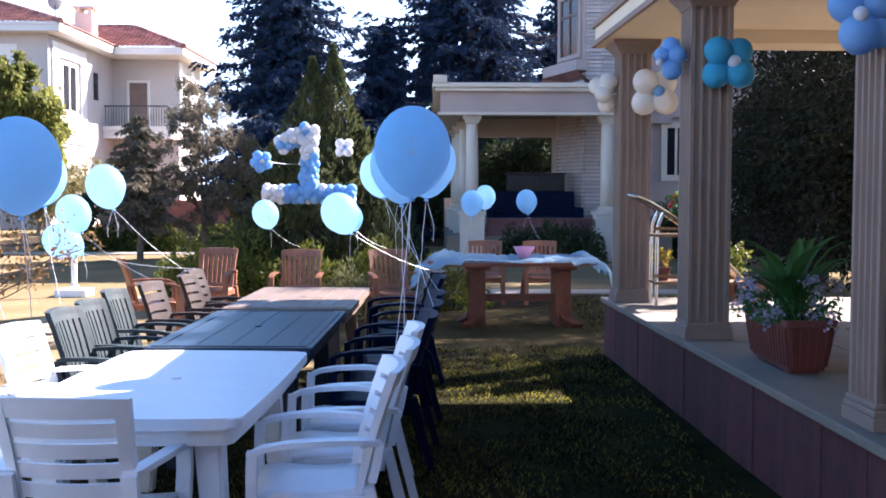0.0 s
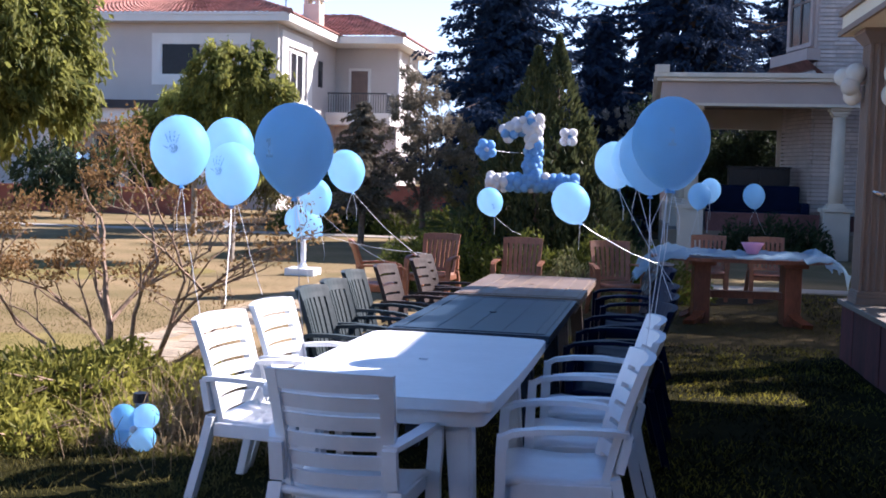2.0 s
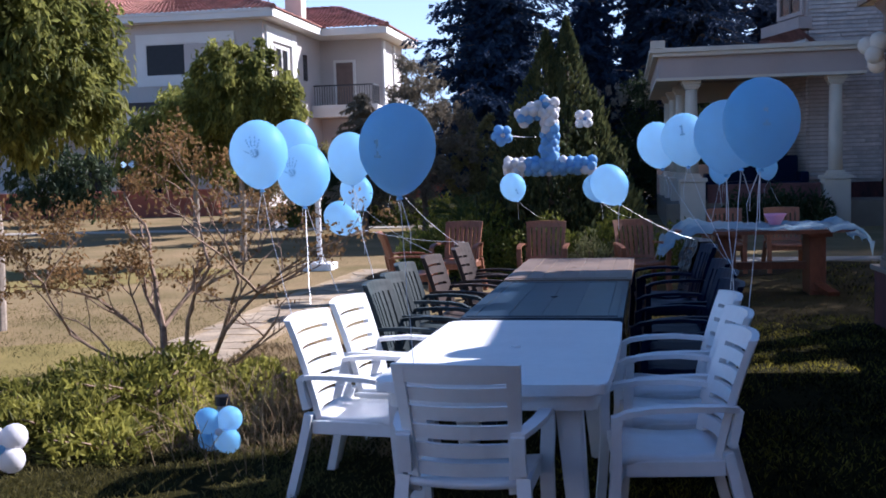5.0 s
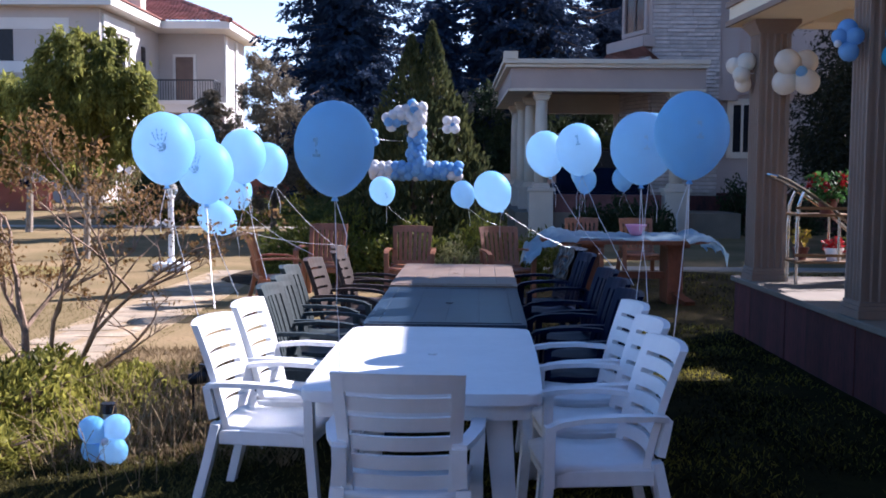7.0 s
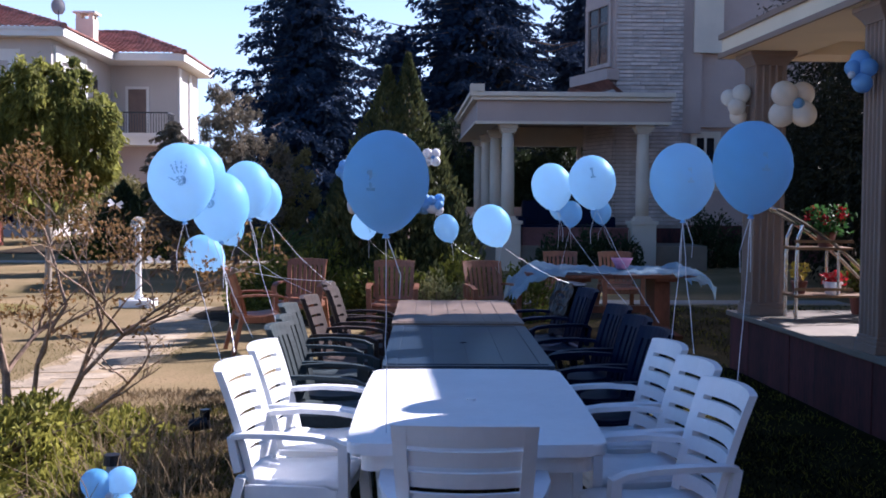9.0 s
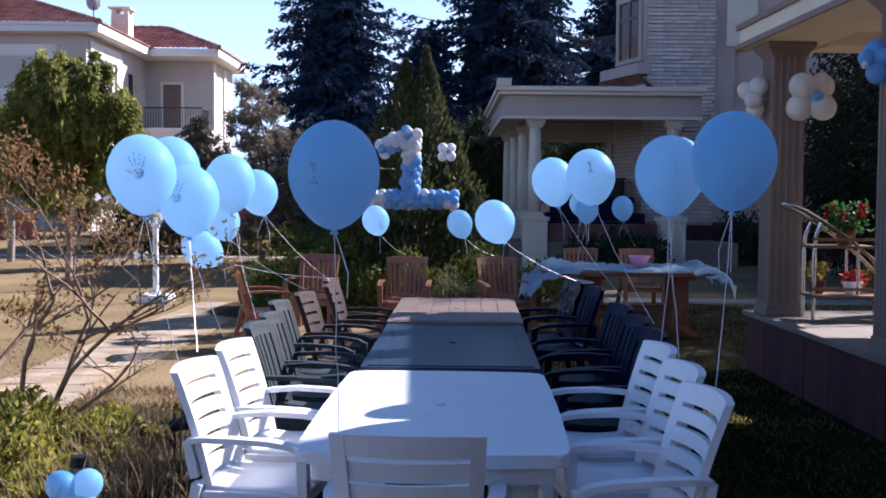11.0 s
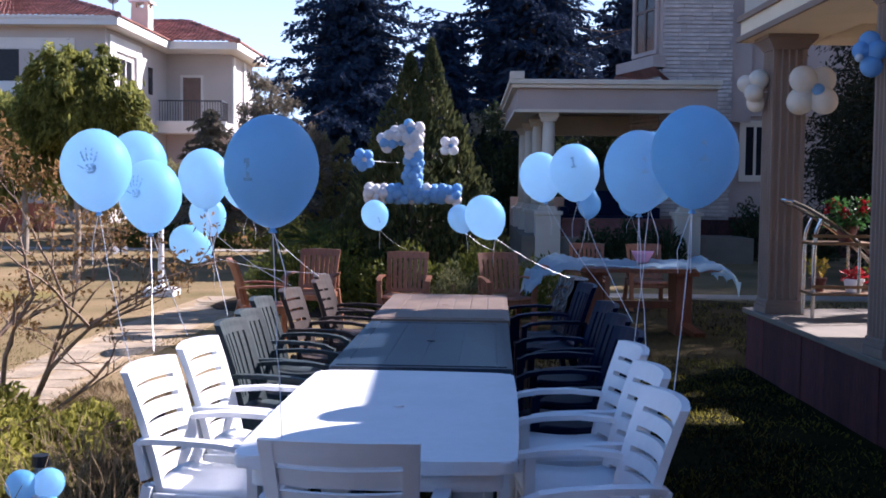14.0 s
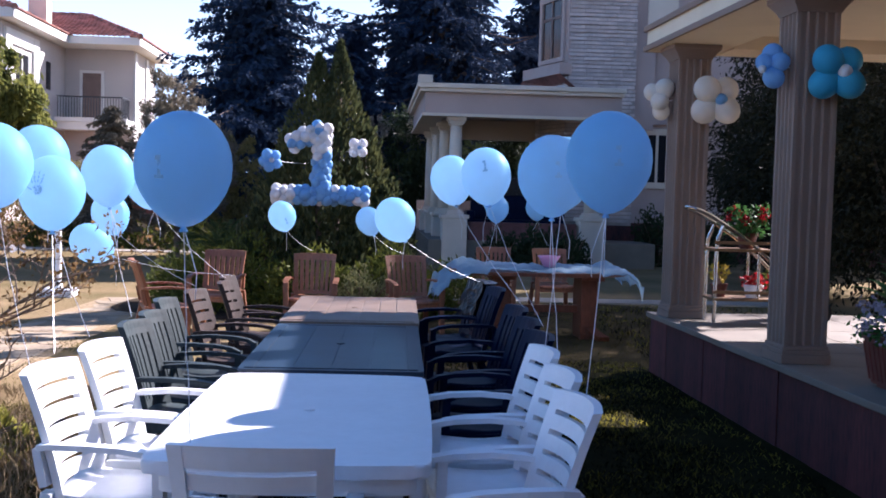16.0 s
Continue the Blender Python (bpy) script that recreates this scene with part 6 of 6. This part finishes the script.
def ornament(m, material, label):
    t = thing("butterfly_ornament", label, "ornament", m)
    bm = bmesh.new()
    for s in (-1, 1):
        for up in (0.6, -0.5):
            vs = [bm.verts.new(p) for p in ((0, 0, 0), (s * 0.035, 0.012, up * 0.05), (s * 0.05, 0.015, up * 0.02), (s * 0.03, 0.01, -0.008))]
            bm.faces.new(vs if s > 0 else vs[::-1])
    bmesh.ops.solidify(bm, geom=bm.faces[:], thickness=0.003)
    part("wing", bm, material, t)
    part("body", cyl(bmesh.new(), (0, 0, -0.03), (0, 0, 0.03), 0.006, 0.004, 6), M_BLACKPL, t)
    return t


ornament(pose(-3.05, 3.2, 1.62, 10, 0, 20), M_BLUE, "small blue butterfly ornament on a twig")
ornament(pose(-2.78, 3.1, 1.42, 0, 0, -20), M_NAVY, "small dark blue ornament on a twig")
ornament(pose(-2.05, 3.0, 1.52, 0, 10, 10), M_PALE, "small pale butterfly ornament on a twig")
ornament(pose(-1.80, 3.0, 1.16, 0, 0, 30), M_PALE, "small white butterfly ornament on a twig")


# ---- shrubs ----
def shrub(name, m, mounds, material, label, seed, n, leaf=0.05, w=0.5):
    t = thing(name, label, "shrub", m)
    rng = np.random.default_rng(seed)
    bm = bmesh.new()
    for x, y, rx, ry, h in mounds:
        for k in range(10):
            a = rng.uniform(0, 6.28)
            tube(bm, [(x, y, 0), (x + rx * 0.4 * math.cos(a), y + ry * 0.4 * math.sin(a), h * 0.5), (x + rx * 0.75 * math.cos(a), y + ry * 0.75 * math.sin(a), h * 0.8)], [0.012, 0.008, 0.004], 4)
    tagged(part("stem", bm, M_TWIG, t), kind="stuff")
    C, D = [], []
    tot = sum((rx + ry) * h for _, _, rx, ry, h in mounds)
    for x, y, rx, ry, h in mounds:
        k = int(n * (rx + ry) * h / tot)
        d = rand_dirs(rng, k)
        d[:, 2] = np.abs(d[:, 2])
        f = 1 + 0.16 * np.sin(7 * d[:, 0] + 3 * d[:, 1] + seed) + 0.12 * np.sin(13 * d[:, 1] - 9 * d[:, 2])
        rad = f * (1 - 0.45 * rng.uniform(0, 1, k) ** 2)
        C.append(np.stack([x + rx * d[:, 0] * rad, y + ry * d[:, 1] * rad, np.maximum(0.02, h * d[:, 2] * rad)], 1))
        D.append(d + rng.normal(size=(k, 3)) * 0.8 + np.array([0, 0, 0.4]))
    C, D = np.concatenate(C), np.concatenate(D)
    leaves("foliage", C, D, rng.uniform(0.6, 1.4, len(C)) * leaf, rng.uniform(0.6, 1.2, len(C)) * leaf * w, material, t, seed=seed + 3)
    return t


shrub("shrub_hedge", pose(-2.4, 2.4, 0), [(-0.85, -0.3, 0.65, 0.65, 0.20), (-0.2, 0.0, 0.75, 0.85, 0.31), (0.38, 0.2, 0.45, 0.65, 0.20), (0.50, -0.7, 0.3, 0.35, 0.13), (-0.4, -0.9, 0.6, 0.5, 0.23), (-1.3, -0.2, 0.45, 0.5, 0.14), (-0.85, -1.15, 0.55, 0.45, 0.20), (0.1, -1.25, 0.4, 0.35, 0.15)], M_SHRUB, "dense yellow-green shrub bed under the twiggy tree", 81, 13500, 0.072, 0.40)
shrub("juniper", pose(-1.6, 10.2, 0), [(0.15, 0.2, 0.95, 0.8, 0.85), (0.9, -0.1, 0.8, 0.7, 0.7), (-0.45, 0.6, 0.6, 0.6, 0.65)], M_HEDGE, "spreading golden-green juniper by the wooden chairs", 82, 13000, 0.08, 0.35)
shrub("evergreen_shrub", pose(0.5, 9.7, 0), [(0, 0, 0.75, 0.6, 0.78), (0.8, 0.2, 0.6, 0.5, 0.62), (-0.9, 0.0, 0.6, 0.5, 0.75)], M_HEDGE, "green and gold shrub below the thuja", 83, 9000, 0.07, 0.45)
shrub("variegated_shrub", pose(0.22, 8.95, 0), [(0, 0, 0.45, 0.35, 0.58), (0.35, 0.05, 0.3, 0.3, 0.48)], M_VARIEG, "low pale variegated shrub behind the chairs", 84, 5000, 0.05, 0.6)
shrub("porch_shrub", pose(3.3, 18.9, 0), [(-0.3, 0, 0.5, 0.35, 0.75), (0.5, 0, 0.6, 0.4, 0.85), (1.2, 0, 0.4, 0.35, 0.75)], M_DARKLEAF, "dark shrubs before the porch wall", 85, 6000, 0.09, 0.5)
shrub("dark_shrub", pose(6.9, 21.0, 0), [(0, 0, 0.7, 0.5, 1.2), (1.2, 0.1, 0.7, 0.5, 1.0)], M_DARKLEAF, "dark shrub against the villa wall", 86, 5000, 0.1, 0.5)
shrub("low_hedge", pose(-4.5, 23.5, 0), [(0, 0, 2.0, 0.7, 0.7), (3.0, 0.2, 1.6, 0.7, 0.8), (-3.0, 0.2, 1.6, 0.7, 0.6)], M_HEDGE, "low green hedge at the end of the lawn", 87, 8000, 0.13, 0.4)


def sago(m):
    t = thing("palm", "small palm with arching fronds", "palm", m)
    rng = np.random.default_rng(3)
    part("trunk", cyl(bmesh.new(), (0, 0, 0), (0, 0, 0.35), 0.14, 0.12, 10), M_BARK, t)
    C, D = [], []
    for k in range(26):
        a, e = k * 2.4, rng.uniform(0.35, 1.2)
        d = np.array([math.cos(a) * math.cos(e), math.sin(a) * math.cos(e), math.sin(e)])
        side = np.array([-math.sin(a), math.cos(a), 0])
        for i in range(24):
            s = 0.15 + i / 24 * 1.0
            p = np.array([0, 0, 0.35]) + d * s - np.array([0, 0, 0.35 * s * s])
            for sg in (-1, 1):
                C.append(p + side * sg * 0.07)
                D.append(side * sg + d * 0.7)
    leaves("frond", C, D, 0.17, 0.02, M_PALM, t)


sago(pose(-2.7, 18.0, 0))

# ---- flagstone path ----
fp = thing("flagstone_path", "pale irregular flagstone path across the lawn", "path", pose(0, 0, 0), kind="structure")
rng = random.Random(12)
y = 3.6
while y < 11.4:
    cx = -2.96 - 0.12 * math.sin((y - 3.5) * 0.55)
    l = rng.uniform(0.26, 0.5)
    cx += rng.uniform(-0.06, 0.06)
    cut = rng.uniform(-0.22, 0.22)
    for s in (-1, 1):
        x0, x1 = (cx - 0.38, cx + cut - 0.014) if s < 0 else (cx + cut + 0.014, cx + 0.38)
        j = lambda a: rng.uniform(-a, a)
        o = [(x0 + j(0.13), y + j(0.05)), (x1 + j(0.05), y + j(0.06)), (x1 + j(0.05), y + l - 0.03 + j(0.06)), ((x0 + x1) / 2 + j(0.05), y + l - 0.02 + j(0.05)), (x0 + j(0.13), y + l - 0.03 + j(0.05))]
        part("flagstone", prism(bmesh.new(), rounded(o, 0.06, 2), -0.02, 0.0065 + rng.uniform(0, 0.005)), M_FLAG, fp)
    y += l

# ---- grass ----
def grass(name, x0, x1, y0, y1, n, hmin, hmax, material, label, seed, keep=None):
    r = np.random.default_rng(seed)
    P = np.stack([r.uniform(x0, x1, n), r.uniform(y0, y1, n)], 1)
    den = np.array([noise.noise(Vector((px * 1.7, py * 1.7, seed))) for px, py in P])
    P = P[den + r.uniform(-0.5, 0.5, n) > -0.12]
    if keep:
        P = np.array([p for p in P if keep(p[0], p[1])])
    n = len(P)
    h = r.uniform(hmin, hmax, n)
    c = np.stack([P[:, 0], P[:, 1], h * 0.42], 1)
    d = np.stack([r.normal(size=n) * 0.75, r.normal(size=n) * 0.75, np.ones(n)], 1)
    ob = leaves(name, c, d, h, h * 0.12 + 0.0015, material, None, "", seed)
    return tagged(ob, label, "grass", kind="stuff")


def off_path(px, py):
    """Keeps the flagstones clear, with ragged edges."""
    return py > 11.5 or py < 3.4 or abs(px + 2.96 + 0.12 * math.sin((py - 3.5) * 0.55)) > 0.34 + 0.22 * noise.noise(Vector((px * 3, py * 3, 2)))


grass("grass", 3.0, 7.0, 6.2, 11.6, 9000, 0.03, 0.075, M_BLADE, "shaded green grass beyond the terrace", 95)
grass("grass", 0.9, 3.4, 6.0, 10.5, 9000, 0.012, 0.035, M_BLADEMIX, "thin half-dry grass under the party table", 97)
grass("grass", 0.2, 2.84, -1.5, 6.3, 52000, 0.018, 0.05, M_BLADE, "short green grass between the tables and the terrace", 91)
grass("grass", -4.4, -0.9, -1.4, 2.2, 52000, 0.018, 0.05, M_BLADEMIX, "tufty green grass by the shrub bed", 96)
grass("grass", -1.6, 0.9, -1.6, 3.0, 24000, 0.018, 0.045, M_BLADEMIX, "short green grass round the white table", 92)
grass("dry_grass", -9, 0.6, 3, 14, 60000, 0.008, 0.022, M_BLADEDRY, "short dry straw-coloured grass", 93, off_path)
grass("dry_grass", -2.6, -0.6, 1.1, 4.6, 20000, 0.025, 0.085, M_BLADEDRY, "longer brown dry grass between the path and the chairs", 98, off_path)
grass("grass", -2.6, -0.8, 1.0, 4.0, 16000, 0.02, 0.075, M_BLADEMIX, "half-green tufts in the dry grass beside the path", 99, off_path)
grass("grass", -7.0, -2.4, 2.4, 7.5, 26000, 0.012, 0.04, M_BLADEMIX, "half-green tufts in the dry lawn beyond the path", 101, off_path)
grass("dry_grass", -14, 3.5, 14, 21.5, 16000, 0.01, 0.025, M_BLADEDRY, "short dry grass on the far lawn", 94)


def weeds(n, seed):
    """Thin dry stalks leaning every way, with small seed heads."""
    rr = random.Random(seed)
    bm = bmesh.new()
    for k in range(n):
        x, y = -1.55 + rr.gauss(0, 0.24), 1.8 + rr.gauss(0, 0.45)
        h = rr.uniform(0.10, 0.34)
        dx, dy = rr.gauss(0, 0.35) * h, rr.gauss(0, 0.35) * h
        tube(bm, [(x, y, 0), (x + dx * 0.4, y + dy * 0.4, h * 0.6), (x + dx, y + dy, h)], [0.0025, 0.002, 0.0012], 4)
    return tagged(part("dry_weeds", bm, M_WEED), "thin dry weed stalks at the edge of the shrub bed", "weeds", kind="stuff")


M_WEED = mat("dry weed stalk", (0.30, 0.21, 0.11), 0.9, var=0.3, scale=9, bump=0.1)
weeds(420, 17)


# ---- split-stone bricks of the villa tower ----
rng = random.Random(33)
brick_meshes = []
for k in range(6):
    w = 0.36 + 0.06 * k
    bm = boxes((0.004, w - 0.004, -0.018 - 0.013 * (k % 3), 0.03, 0.012 + 0.002 * (k % 2), 0.082), bevel=0.006)
    me = bpy.data.meshes.new("brick")
    bm.to_mesh(me)
    bm.free()
    me.materials.append(M_BRICK)
    brick_meshes.append((w, me))
for k in range(66):
    z = 0.95 + k * 0.094
    x = 4.88 - rng.uniform(0, 0.3)
    while x < 6.42:
        w, me = rng.choice(brick_meshes)
        o = new("brick", me)
        o.parent = villa
        o.matrix_local = Matrix.Translation((max(x, 4.86), 22.06, z)) @ Matrix.Diagonal((min(1.0, (6.5 - max(x, 4.86)) / w), 1, 1, 1))
        x = max(x, 4.86) + w
bm = bmesh.new()
for k in range(37):
    z = 0.95 + k * 0.094
    x = -0.82
    while x < 0.78:
        w = min(rng.uniform(0.36, 0.66), 0.82 - x)
        box(bm, x + 0.004, x + w - 0.004, -0.06 - rng.uniform(0, 0.012), 0.0, z + 0.012, z + 0.082)
        x += w
cb = part("brick_course", bm, M_BRICK, villa)
cb.matrix_local = CANT
tagged(cb, kind="stuff")
